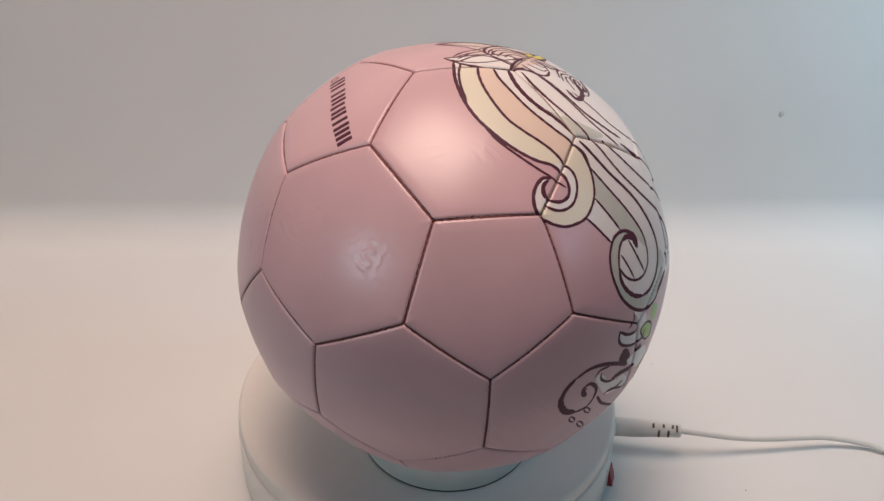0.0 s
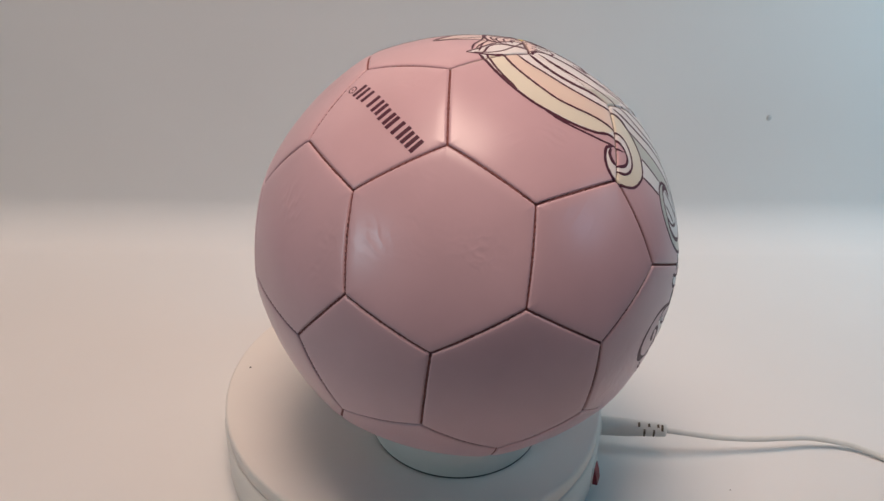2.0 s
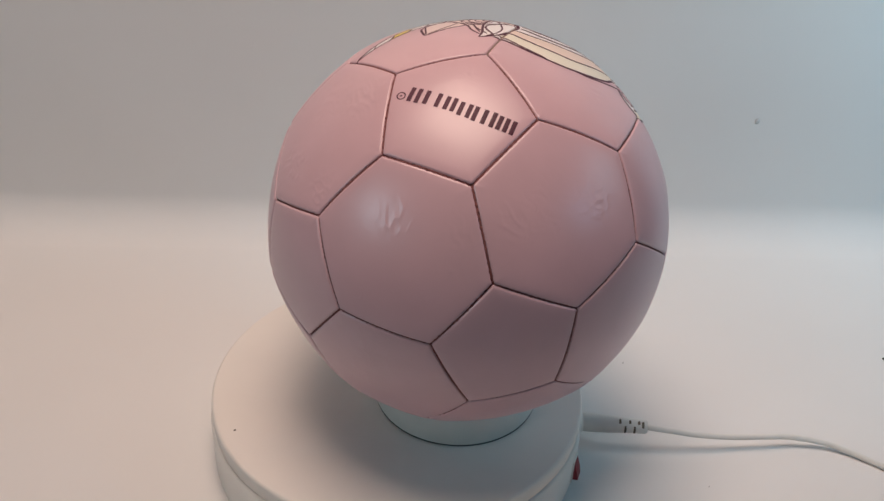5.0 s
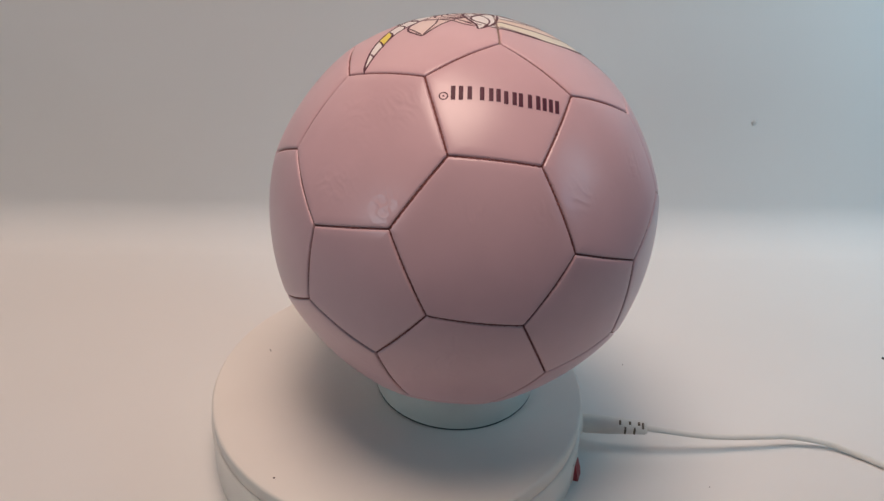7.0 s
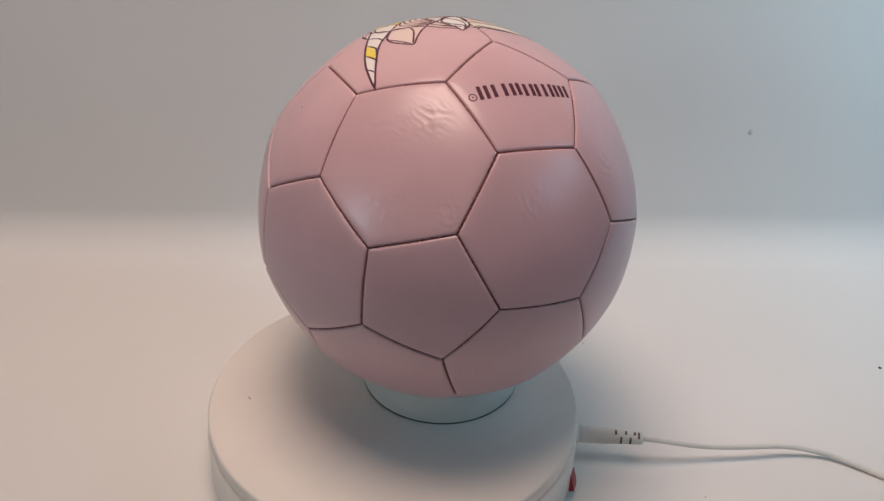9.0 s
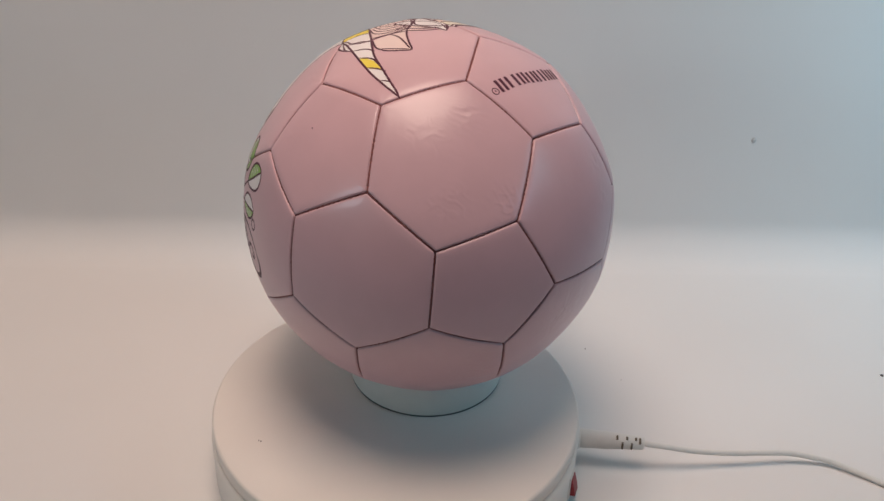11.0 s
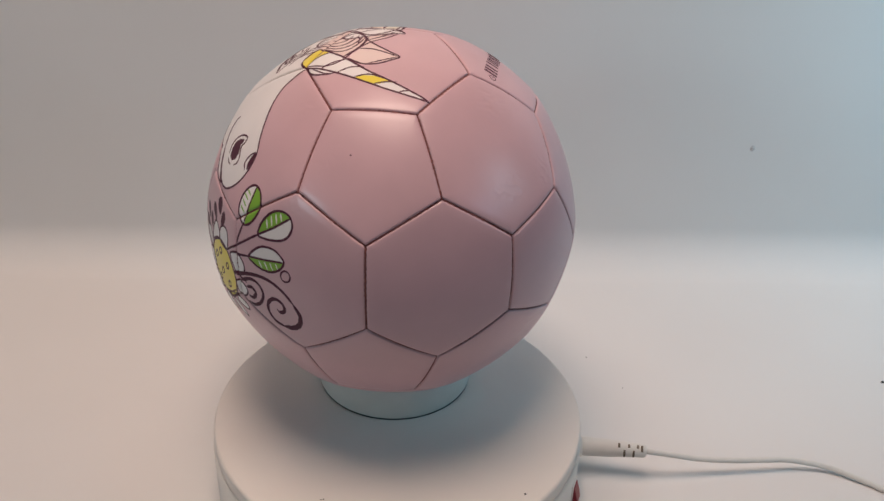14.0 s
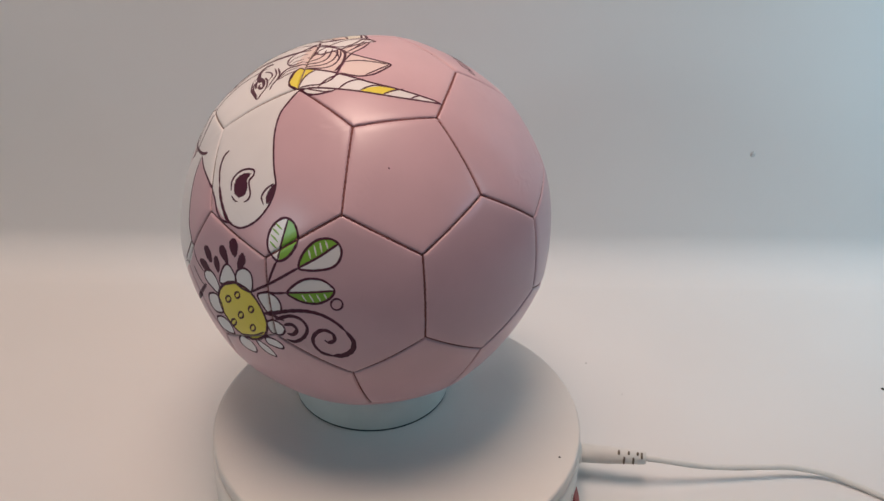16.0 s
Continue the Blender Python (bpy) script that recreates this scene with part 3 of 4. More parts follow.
    out.append((GREEN, [(113.7, -45.5), (123.4, -34.5), (132.6, -22.3), (133.1, -28), (130.1, -36.3), (123.8, -42.5), (118.1, -45)]))
    out.append((INK, [(-106.5, -66.8), (-103.6, -66.4), (-100.9, -72.5), (-101.3, -79.7), (-106.2, -76.7), (-108.7, -70.7)]))
    out.append((INK, [(-98.1, -81.9), (-95.3, -78), (-90.8, -79), (-89.8, -86.7), (-94.2, -86.9)]))
    out.append((WHITE, [(-124.7, -66.5), (-120.7, -65.8), (-116.6, -78.5), (-110.1, -85.4), (-105.4, -86.5), (-99.8, -100.2), (-109.7, -95.9), (-119.1, -87.5)]))
    out.append((WHITE, [(-103.3, -78), (-98.4, -78.7), (-90.4, -83.2), (-82.5, -90.8), (-79.1, -104.1), (-93.2, -95.1)]))
    out.append((WHITE, [(-104.4, -51.6), (-100.2, -59.3), (-93.7, -62.6), (-91.3, -57.9), (-92.3, -52.1), (-84.8, -60.1), (-84.6, -69.8), (-88.6, -74.5), (-97.2, -71.2), (-104.4, -62.9), (-106.4, -56.2)]))
    out.append((GREEN, [(-90.3, -67.9), (-84.6, -69.8), (-78.1, -78.4), (-78.4, -85.7), (-85.1, -82.3), (-89.7, -74)]))
    out.append((GREEN, [(-78.6, -66.5), (-73, -68.9), (-69.4, -74.9), (-71.7, -80.6), (-78.9, -75.7)]))
    out.append((YELLOW, [(-81.8, -118.9), (-83.7, -107.5), (-72, -112.7), (-67.2, -108.8), (-72.2, -111), (-77.8, -114.9), (-84.8, -119.1)]))
    return out


def mane_lines():
    return [
        (1.3, False, [(-10, 79.2), (-23.6, 78.5), (-34.3, 75.8), (-43.1, 71.8), (-50.3, 66.7), (-55.1, 61.5), (-60.3, 54), (-64.1, 45.9), (-66.2, 36.7), (-65.8, 29.5), (-67.1, 24.5), (-69.4, 20.2), (-72.9, 17.4), (-76.5, 17), (-80, 19.4), (-81.6, 23.1), (-82, 26.5)]),
        (1, False, [(-10.7, 75.9), (-20.7, 76.8), (-30.5, 75.5), (-40.5, 72.3)]),
        (1.6, False, [(-55.2, 62), (-61.1, 54.3), (-62.8, 49.6)]),
        (1, False, [(-59, 58.8), (-63.2, 52.1), (-66.8, 44.2), (-69.7, 35.8), (-71.3, 29.1), (-72.4, 23.4), (-72.8, 19.3)]),
        (1.1, False, [(-13, 68.3), (-21.4, 67.9), (-31, 64.9), (-41, 59.2), (-48.5, 52.5), (-53.1, 44.3), (-55.8, 37.1), (-58.4, 30.7), (-60.9, 26.1), (-62.8, 23.2), (-63.8, 19.3), (-66.4, 15.7), (-71.7, 13.3), (-77.4, 13.1), (-81.7, 15.5), (-84.4, 19.4), (-85.1, 23.5), (-84.4, 26.8)]),
        (1.1, False, [(-14.8, 61.2), (-21.8, 58.7), (-29.2, 53.5), (-36.9, 46.6), (-42.2, 39.5), (-46.8, 30.6), (-49, 24.5), (-50.6, 20.3), (-52.4, 15), (-57.2, 10), (-62.4, 6.2), (-68.1, 3.6), (-74.9, 3.1), (-80.6, 4.4), (-85.1, 7.9), (-88.8, 12.5), (-90.7, 18.3), (-90.9, 23.6), (-90.4, 26.9)]),
        (1.8, False, [(-50.6, 20.3), (-52.4, 15), (-57.2, 10)]),
        (1.4, False, [(-72.3, 27.6), (-73.6, 31.3), (-78.3, 33.1), (-83.4, 32.7), (-87.9, 30.1), (-90.3, 26.6)]),
        (1.7, False, [(-73.3, 28.5), (-76.8, 29.9), (-80.6, 28.3), (-81.9, 24.8)]),
        (1.8, False, [(-14.6, 54.4), (-22.7, 51.7), (-30.1, 46.9), (-35.9, 40), (-39.2, 32.8), (-42.1, 26.8), (-45.2, 21.1)]),
        (1.4, False, [(-46.9, 18.7), (-48.8, 12), (-50.8, 4.4), (-51.9, -3.3), (-51.6, -12.3), (-51.3, -21.8), (-51.7, -31.6), (-52.8, -40.5), (-55.3, -48.1), (-60.3, -53.4), (-68, -56.5), (-76.2, -56.1), (-82.8, -52.5)]),
        (1.7, False, [(-82.8, -52.5), (-87.5, -46.4), (-90, -38.7), (-89.6, -31.8), (-86.2, -27.1)]),
        (1, False, [(-56.7, 9.8), (-58.4, 3.1), (-59.7, -4.9), (-60.4, -13.6), (-60.8, -21.4), (-61.1, -28.8), (-62.2, -35.8), (-65.4, -41.9), (-69.5, -45.7), (-75.1, -46.2), (-80.4, -43.6), (-84.4, -38.6), (-86.4, -33), (-86.3, -27.8)]),
        (1.2, False, [(-87.3, -27.7), (-82.6, -23.5), (-78.8, -21.7), (-74.8, -21.7), (-71, -24), (-68.7, -28.3), (-69.7, -31.4)]),
        (2.2, False, [(-75.3, -21.4), (-71.4, -23.8), (-69.2, -28), (-70.6, -32.7)]),
        (1.3, False, [(-55, -65.8), (-63.9, -66.2), (-72.4, -66.6), (-81.2, -63), (-88.3, -56.1), (-92.9, -47.7), (-94.8, -38.4), (-93.6, -29.9), (-90.8, -23), (-86.3, -18.1), (-80.6, -16), (-76.1, -16.4), (-71.4, -19.6), (-68.3, -24.6), (-67.4, -29.9), (-70.4, -33.8)]),
        (2.6, False, [(-55.2, -66.3), (-62.8, -66.1), (-69.6, -65.8)]),
        (0.9, False, [(-81.1, -24.5), (-81.5, -30.7), (-82.4, -40.1)]),
        (1, False, [(-72.2, -25.3), (-73.3, -34.1), (-74.2, -45.2)]),
        (1, False, [(-69, 2.6), (-70.3, -5.2), (-71.5, -13.9), (-72, -17.9)]),
        (1, False, [(-79.9, 3.7), (-80.2, -3.7), (-80.6, -10.1), (-80.6, -15.5)]),
        (1.5, False, [(-13.8, 53.8), (-10.4, 49), (-8.9, 43.4), (-10.7, 37.4), (-15.1, 30.8), (-20.1, 23.7), (-24.9, 14.8), (-25.7, 2.3), (-24.1, -6.4)]),
        (1.1, False, [(-8.6, 41.9), (-13.8, 34.8), (-20.6, 26.2), (-27.7, 15.6), (-30.7, 6.5), (-31.7, -4.8)]),
        (1.1, False, [(-12.8, 48.1), (-20.9, 42.8), (-29, 34.6), (-33.6, 27.3), (-38.1, 18.6), (-41.6, 12.9)]),
        (1, False, [(-11, 21.5), (-13.2, 15.3), (-15.7, 8.5), (-18.4, -0.3), (-16.7, -10.9), (-12.1, -19)]),
        (1.1, False, [(-40.9, 14.6), (-43, 7.3), (-45.8, -2.2), (-46.5, -13.1), (-44.3, -26.8), (-40.6, -39.2), (-37.9, -49.4), (-38.4, -59.9), (-43.2, -66.6)]),
        (1.1, False, [(-37.1, 6), (-38.1, -3), (-37.3, -15.7), (-34.2, -28.7), (-27.2, -42.3), (-23.5, -49.5)]),
        (1.3, False, [(-28.8, -6.1), (-25.5, -17.9), (-17.2, -31), (-6.7, -44.6)]),
        (1.3, False, [(-12.1, -19), (-5.4, -29.2), (-3.4, -39.5), (-8.2, -46.7)]),
        (1, False, [(-39.2, -39), (-41.5, -48), (-45.9, -56.7), (-51.8, -65.9)]),
        (1, False, [(11.9, -36.1), (13, -43.9), (16.5, -52.8), (22.5, -62), (28.2, -69.3), (35.5, -72.9), (41.5, -77.1)]),
        (0.9, False, [(37.9, -73.9), (33.4, -84.4), (28, -94.3)]),
        (1, False, [(41.5, -77.1), (47.1, -81.4), (54.6, -82.9)]),
        (0.9, False, [(43, -87.4), (49.2, -90.9), (55.5, -92.2)]),
    ]


def head_lines():
    return [
        (0.9, False, [(32.3, 32.9), (36.5, 23.7), (40, 17.1), (47.6, 10), (56.5, 4), (65.8, -1.7), (72.4, -5.4), (76.2, -10.4), (78.3, -16.7), (78.7, -24.3), (76.9, -31.5), (73, -37.7), (67.2, -40.7), (62, -40.7)]),
        (1, False, [(34.9, -17), (34.8, -21.5), (38.3, -27.3), (45.6, -33.1)]),
        (1.6, False, [(45.6, -33.1), (52.3, -37.1), (58.9, -39.9), (64.7, -41)]),
        (1.4, False, [(55.5, -38.3), (61.1, -41.1), (66.1, -40.6)]),
        (1, False, [(11.5, -35.9), (22.8, -37.4), (36, -37.7), (46.9, -39.6), (53.1, -42.9), (58.2, -44.4), (62.6, -42.9), (66.7, -40)]),
        (1.4, False, [(-22.8, -37), (-15.5, -40.3), (1.9, -37.5), (11.3, -34.5), (17.4, -30.6)]),
        (0.9, False, [(54.3, -28.9), (50.8, -24.9), (50.6, -19.5), (53.1, -14.4), (57.2, -11.2), (59.4, -13.3), (59.4, -16.6), (61.9, -18.6), (65.6, -20.8), (66.6, -23.8), (65.4, -26.6)]),
        (0.9, False, [(56.6, -30.4), (59.9, -30.5), (62.4, -29.4)]),
        (0.9, False, [(71.5, -6.4), (70.7, -11.7), (71.8, -16.4), (75.8, -18.2)]),
    ]


def eye_lines():
    return [
        (2.2, False, [(-12.0, 24.8), (-15.8, 20.0), (-11.3, 16.2), (-3.7, 14.5), (3.2, 15.0)]),
        (1.5, False, [(-14.8, 21.8), (-14.8, 17.5), (-9.4, 15.2)]),
        (0.9, False, [(-4.2, 10.7), (4.8, 8.5), (12.2, 9.0), (18.7, 10.0), (16.5, 13.0), (13.5, 16.8), (7.4, 18.7), (1.2, 18.3)]),
        (0.9, False, [(-0.8, 11.3), (6.4, 9.6), (16.3, 10.3)]),
        (0.9, False, [(-0.9, 26.8), (7.4, 26.5), (12.0, 24.1), (14.8, 20.6), (18.3, 18.0)]),
        (0.8, False, [(-3.2, 25.0), (5.1, 24.8), (10.1, 21.6), (14.3, 17.4)]),
        (0.8, False, [(-7.3, 19.1), (-0.4, 22.1), (5.3, 22.0), (7.1, 18.8)]),
        (1.5, False, [(7.2, 11.5), (1.4, 12.1), (-1.0, 14.2), (4.1, 16.4), (9.9, 15.9), (10.9, 14.0), (7.1, 13.1), (5.2, 14.3)]),
        (0.8, False, [(-4.5, 11.4), (-5.6, 14.0), (0.3, 16.6), (6.3, 17.5)]),
    ]


def forelock_lines():
    return [
        (1.2, False, [(13.3, 24.2), (8.3, 28.3), (7.1, 32.4), (9.5, 36.9), (10.7, 40.5)]),
        (0.8, False, [(13.3, 24.2), (13.3, 29.0), (13.9, 33.3), (14.1, 37.1)]),
        (0.7, False, [(12.1, 25.8), (10.0, 30.8), (11.7, 37.0)]),
        (1.2, False, [(0.6, 32.3), (-5.4, 34.1), (-8.7, 38.4), (-7.1, 43.2), (-4.0, 47.1)]),
        (0.7, False, [(1.5, 33.0), (-1.9, 35.8), (-2.0, 40.4), (-0.5, 44.5)]),
        (0.7, False, [(3.9, 33.5), (2.8, 37.0), (5.0, 41.5)]),
        (1, False, [(0.6, 32.3), (5.7, 34.0), (6.9, 38.0), (7.4, 40.6)]),
        (1.2, False, [(-7.1, 50.7), (-0.7, 58.3), (4.5, 62.1), (10.2, 63.1), (17.3, 60.9), (22.4, 57.6), (26.8, 53.2)]),
        (0.8, False, [(8.5, 40.9), (10.1, 47.0), (7.7, 51.7), (1.7, 54.5)]),
        (0.8, False, [(10.7, 39.9), (14.1, 47.2), (12.1, 52.9), (4.8, 56.9), (1.6, 57.8)]),
        (0.8, False, [(13.9, 39.8), (17.5, 48.5), (14.9, 55.3), (7.9, 59.4), (3.2, 60.0)]),
        (0.8, False, [(16.2, 40.9), (20.9, 48.7), (19.6, 55.2), (12.4, 60.0), (5.4, 61.7)]),
        (0.8, False, [(4.4, 43.2), (4.0, 48.1), (-1.2, 51.6)]),
        (1, False, [(5.4, 63.7), (14.5, 62.1), (22.4, 58.3), (26.6, 53.4)]),
        (1, False, [(-7.1, 45.6), (-9, 51.3), (0.3, 61.8), (-1.1, 69.3), (-8.7, 76.7), (-6.7, 79.9)]),
        (0.8, False, [(9.5, 63.2), (4.3, 69.9), (-5.7, 77.2)]),
        (1, False, [(9, 64), (16.2, 70.4), (22.8, 77.9), (27.8, 83.7), (31.7, 79.7), (36, 72.1), (36.1, 64.6), (33, 59.5), (29.5, 55.6)]),
        (0.9, False, [(19.4, 60.3), (20.4, 67.8), (23.7, 75.2), (27.7, 82.7)]),
        (0.8, False, [(28.4, 82.5), (32.6, 74.4), (35.8, 67.2)]),
    ]


def ear_lines():
    return [
        (1.1, False, [(-3.6, 83.1), (-2.1, 76), (2.1, 66.5), (4.9, 56.8), (5.2, 50.7), (1.3, 48.2)]),
        (1.2, False, [(-3.6, 83.1), (-9.5, 78.2), (-12.4, 72.7), (-13.5, 65), (-13.9, 58.5), (-13.6, 53.2)]),
        (0.8, False, [(-6.1, 80.1), (-9.4, 73.8), (-9, 66.1), (-4.8, 58.4), (1.5, 49)]),
        (1, False, [(-13.6, 53.2), (-8.5, 52.4), (0, 49), (7.6, 44.6)]),
        (0.9, False, [(-1.9, 79.1), (5.3, 74.1), (11.2, 66.7), (18.5, 60.9)]),
        (0.8, False, [(-1.3, 76.7), (3.7, 71.1), (9.1, 63.8)]),
        (0.9, False, [(7.1, 64.1), (17.2, 60.9), (30.9, 52.3), (34.4, 44.3), (32.2, 37.3), (30.5, 32)]),
        (0.8, False, [(13.4, 59), (6.4, 59), (4.8, 55.4), (6.4, 50.2)]),
    ]


def horn_lines():
    return [
        (1.1, False, [(13.4, 37.4), (20.2, 44.5), (27, 52), (35.5, 60.2), (43.3, 68.3), (50.1, 78.2), (56.7, 88.4), (61.7, 96.4), (64.4, 100.1)]),
        (1.1, False, [(22, 29.1), (26.5, 28.8), (31.9, 32.4), (35.8, 39.8), (41.4, 48.8), (46.9, 57.6), (52.9, 67.7), (58.1, 78.2), (61.9, 89.6), (64.4, 100.1)]),
        (1.6, False, [(13.4, 37.4), (15.7, 33.3), (22, 29.1)]),
        (0.9, False, [(20.6, 45), (22.5, 39.4), (26.5, 34.7), (30.4, 31.9)]),
        (0.9, False, [(30.4, 55.1), (31.9, 47.7), (36.4, 40.5)]),
        (0.9, False, [(38.9, 65.2), (38.6, 57.6), (42, 50.1)]),
        (0.9, False, [(50.1, 78.2), (45.8, 68.6), (47.3, 60)]),
        (0.9, False, [(51.5, 82.8), (52.1, 76.2), (53.6, 70.5)]),
        (0.9, False, [(57.6, 89.7), (58.4, 86.1), (59.9, 83.2)]),
        (1.1, False, [(32.3, 32.9), (37.7, 34.6), (41.3, 39.7), (42.3, 46.9), (41.6, 49.4)]),
        (0.8, False, [(34.9, 36.2), (40.8, 42.7), (41.5, 45.6)]),
    ]


def flower_lines():
    return [
        (1, True, [(71.7, -78), (71.1, -69.6), (73.6, -62.6), (78.5, -62.2), (83, -66.9)]),
        (1, True, [(84.1, -67.5), (81.9, -60.8), (85.2, -54.8), (90.3, -53.2), (93.7, -57.1), (94.3, -64)]),
        (1, True, [(55.9, -82.3), (60.6, -77.4), (66.6, -77.4), (70.9, -81.2), (70.6, -86.5), (63.7, -87.1), (57.3, -86.4)]),
        (1, True, [(60.4, -95.2), (67.1, -89.3), (72.1, -89.9), (74.6, -97.2), (67.2, -102.9), (61.4, -101.7)]),
        (1, True, [(67, -107.2), (74.3, -101.6), (80.9, -102.1), (82.9, -108.4), (73.4, -113), (67.5, -112)]),
        (1, True, [(88.5, -105.6), (96.9, -102.2), (100.6, -105.9), (99.1, -112.6), (91.3, -115.6), (87, -112.8)]),
        (1, True, [(102.8, -95.6), (110.3, -95.1), (114.9, -98.3), (115.8, -101.7), (109.5, -103.5), (104.4, -100.7)]),
        (1, True, [(109.5, -87.1), (116, -82.9), (121.1, -83.5), (121.3, -87.3), (115.6, -90.6), (110.8, -91.3)]),
        (1, True, [(109.1, -74.2), (113.1, -68.7), (118.2, -67.6), (120.7, -70.2), (119, -75.6), (113.7, -78.8)]),
        (1, True, [(99.1, -61.5), (103.8, -55), (109, -52.9), (113.4, -55.3), (114.4, -60.5), (109.4, -66.5), (104.4, -65.4)]),
        (1.3, True, [(70.6, -86.9), (73.8, -77.9), (79.1, -70.8), (86, -66.2), (94.4, -64.3), (102.3, -67), (108.4, -72.9), (110, -80.9), (107.2, -89.9), (99.6, -98.6), (90.1, -102), (80.8, -100.3), (73.3, -95.2)]),
        (0.8, False, [(91.1, -101.6), (100.8, -93.8), (108.6, -83.3)]),
        (0.9, True, [(81.5, -81.4), (80.6, -84.3), (78.4, -86.3), (77.2, -85.2), (78.2, -82.2), (80.3, -80.4)]),
        (0.9, True, [(87.8, -72.7), (87.3, -75.3), (85.4, -77), (84.2, -76), (84.8, -73.4), (86.6, -71.7)]),
        (0.9, True, [(98.9, -73.5), (98.4, -76.2), (96.7, -77.8), (95.6, -76.7), (96.1, -74), (97.8, -72.4)]),
        (0.9, True, [(92.4, -84.3), (91.5, -87.4), (89.4, -89.3), (88.4, -87.9), (89.4, -84.8), (91.3, -83.1)]),
        (0.9, True, [(86.6, -95.2), (85.1, -98.9), (82.5, -101.1), (81.7, -99.6), (83.3, -95.9), (85.7, -93.8)]),
        (0.9, True, [(101.9, -86.1), (101, -89.3), (99.1, -91.1), (98.2, -89.6), (99.1, -86.4), (100.9, -84.6)]),
        (1.1, False, [(95, -63.3), (98.9, -56.3), (102.3, -50.3)]),
        (1.1, False, [(102.3, -50.3), (101.3, -42.4), (100.2, -33.5)]),
        (1.1, False, [(99.8, -55.4), (105.9, -41.9), (111.2, -27.2)]),
        (1.1, False, [(101.5, -56.5), (107.6, -51.5), (113.5, -45.2)]),
    ]


def leaf_lines():
    return [
        (1.1, True, [(100.8, -33.2), (95, -33.5), (90.7, -30.4), (87.7, -24.3), (87.5, -17.6), (89.6, -12.5), (94.5, -10.6), (99.9, -13.1), (103.1, -18.4), (103.6, -26.9)]),
        (0.9, False, [(90.8, -11.5), (95.3, -20.9), (100.4, -33.2)]),
        (1.1, True, [(111.2, -27.2), (108.7, -20.9), (108, -13.2), (109, -6.1), (112.3, -0.6), (116.7, 1.5), (121.1, -0.5), (123.7, -6.4), (123, -13), (118.6, -20.6), (114.6, -25.1)]),
        (1, False, [(111.2, -27.2), (115.1, -13.3), (117.1, 1.6)]),
        (1.1, True, [(113.5, -45.2), (114.8, -36.3), (118, -28.6), (123.9, -22.5), (129.5, -21.1), (132.4, -22), (133.1, -28), (130.1, -36.3), (123.8, -42.5), (118.1, -45)]),
        (1, False, [(113.5, -45.2), (123.3, -34.2), (132.4, -22)]),
        (0.9, True, [(140.1, -25.3), (140.8, -28.4), (139.6, -31.4), (137.4, -32.5), (135.4, -31.1), (134.8, -28), (135.9, -25.1), (138.1, -24)]),
    ]


def leaf_stripes(green):
    if green:
        return [
            (1.05, False, [(87.9, -22.4), (90.4, -22.1), (93.0, -21.9)]),
            (1.05, False, [(89.6, -25.5), (92.2, -25.3), (94.7, -25.2)]),
            (1.05, False, [(91.6, -28.6), (94.0, -28.6), (96.4, -28.5)]),
            (1.05, False, [(87.8, -19.0), (90.0, -18.8), (92.4, -18.5)]),
        ]
    return [
        (1.05, False, [(109.2, -14.6), (111.0, -16.1), (112.8, -17.7)]),
        (1.05, False, [(109.6, -10.2), (111.7, -11.9), (113.8, -13.6)]),
        (1.05, False, [(110.6, -6.5), (112.6, -8.0), (114.6, -9.6)]),
        (1.05, False, [(111.8, -3.2), (113.6, -4.3), (115.4, -5.4)]),
        (1.05, False, [(120.4, -39.5), (122.2, -40.3), (124.2, -41.0)]),
        (1.05, False, [(123.4, -36.0), (125.4, -36.8), (127.5, -37.8)]),
        (1.05, False, [(126.5, -32.4), (128.3, -33.3), (130.2, -34.2)]),
        (1.05, False, [(129.2, -28.6), (130.6, -29.2), (132.0, -30.0)]),
    ]


def scroll_lines():
    return [
        (1.8, False, [(106.2, -69.7), (112.9, -62), (120.6, -53), (127.7, -46.2), (135, -41.7), (143, -39.7), (150.5, -40.4)]),
        (2.6, False, [(150.5, -40.4), (156.9, -43.8), (159, -51.2), (156.4, -59.3), (151.1, -65.5)]),
        (1.9, False, [(151.1, -65.5), (144.4, -68.4), (138.8, -66.2), (136.6, -60.8), (137.8, -54), (141, -49.8), (145.5, -49), (147.6, -52.6), (145.5, -57.3), (142.9, -57.1)]),
        (1.7, False, [(113.5, -67.3), (120.4, -57.7), (126.5, -54.7), (131.5, -57.4), (131.9, -65.2), (128.1, -73.1), (122.9, -76.1)]),
        (1.9, False, [(119.2, -66.6), (123, -62.6), (126.7, -63.6), (125.7, -68.9), (122.4, -71.1)]),
        (1.4, False, [(107.9, -68.5), (113.1, -65.3), (118.4, -63.8)]),
    ]


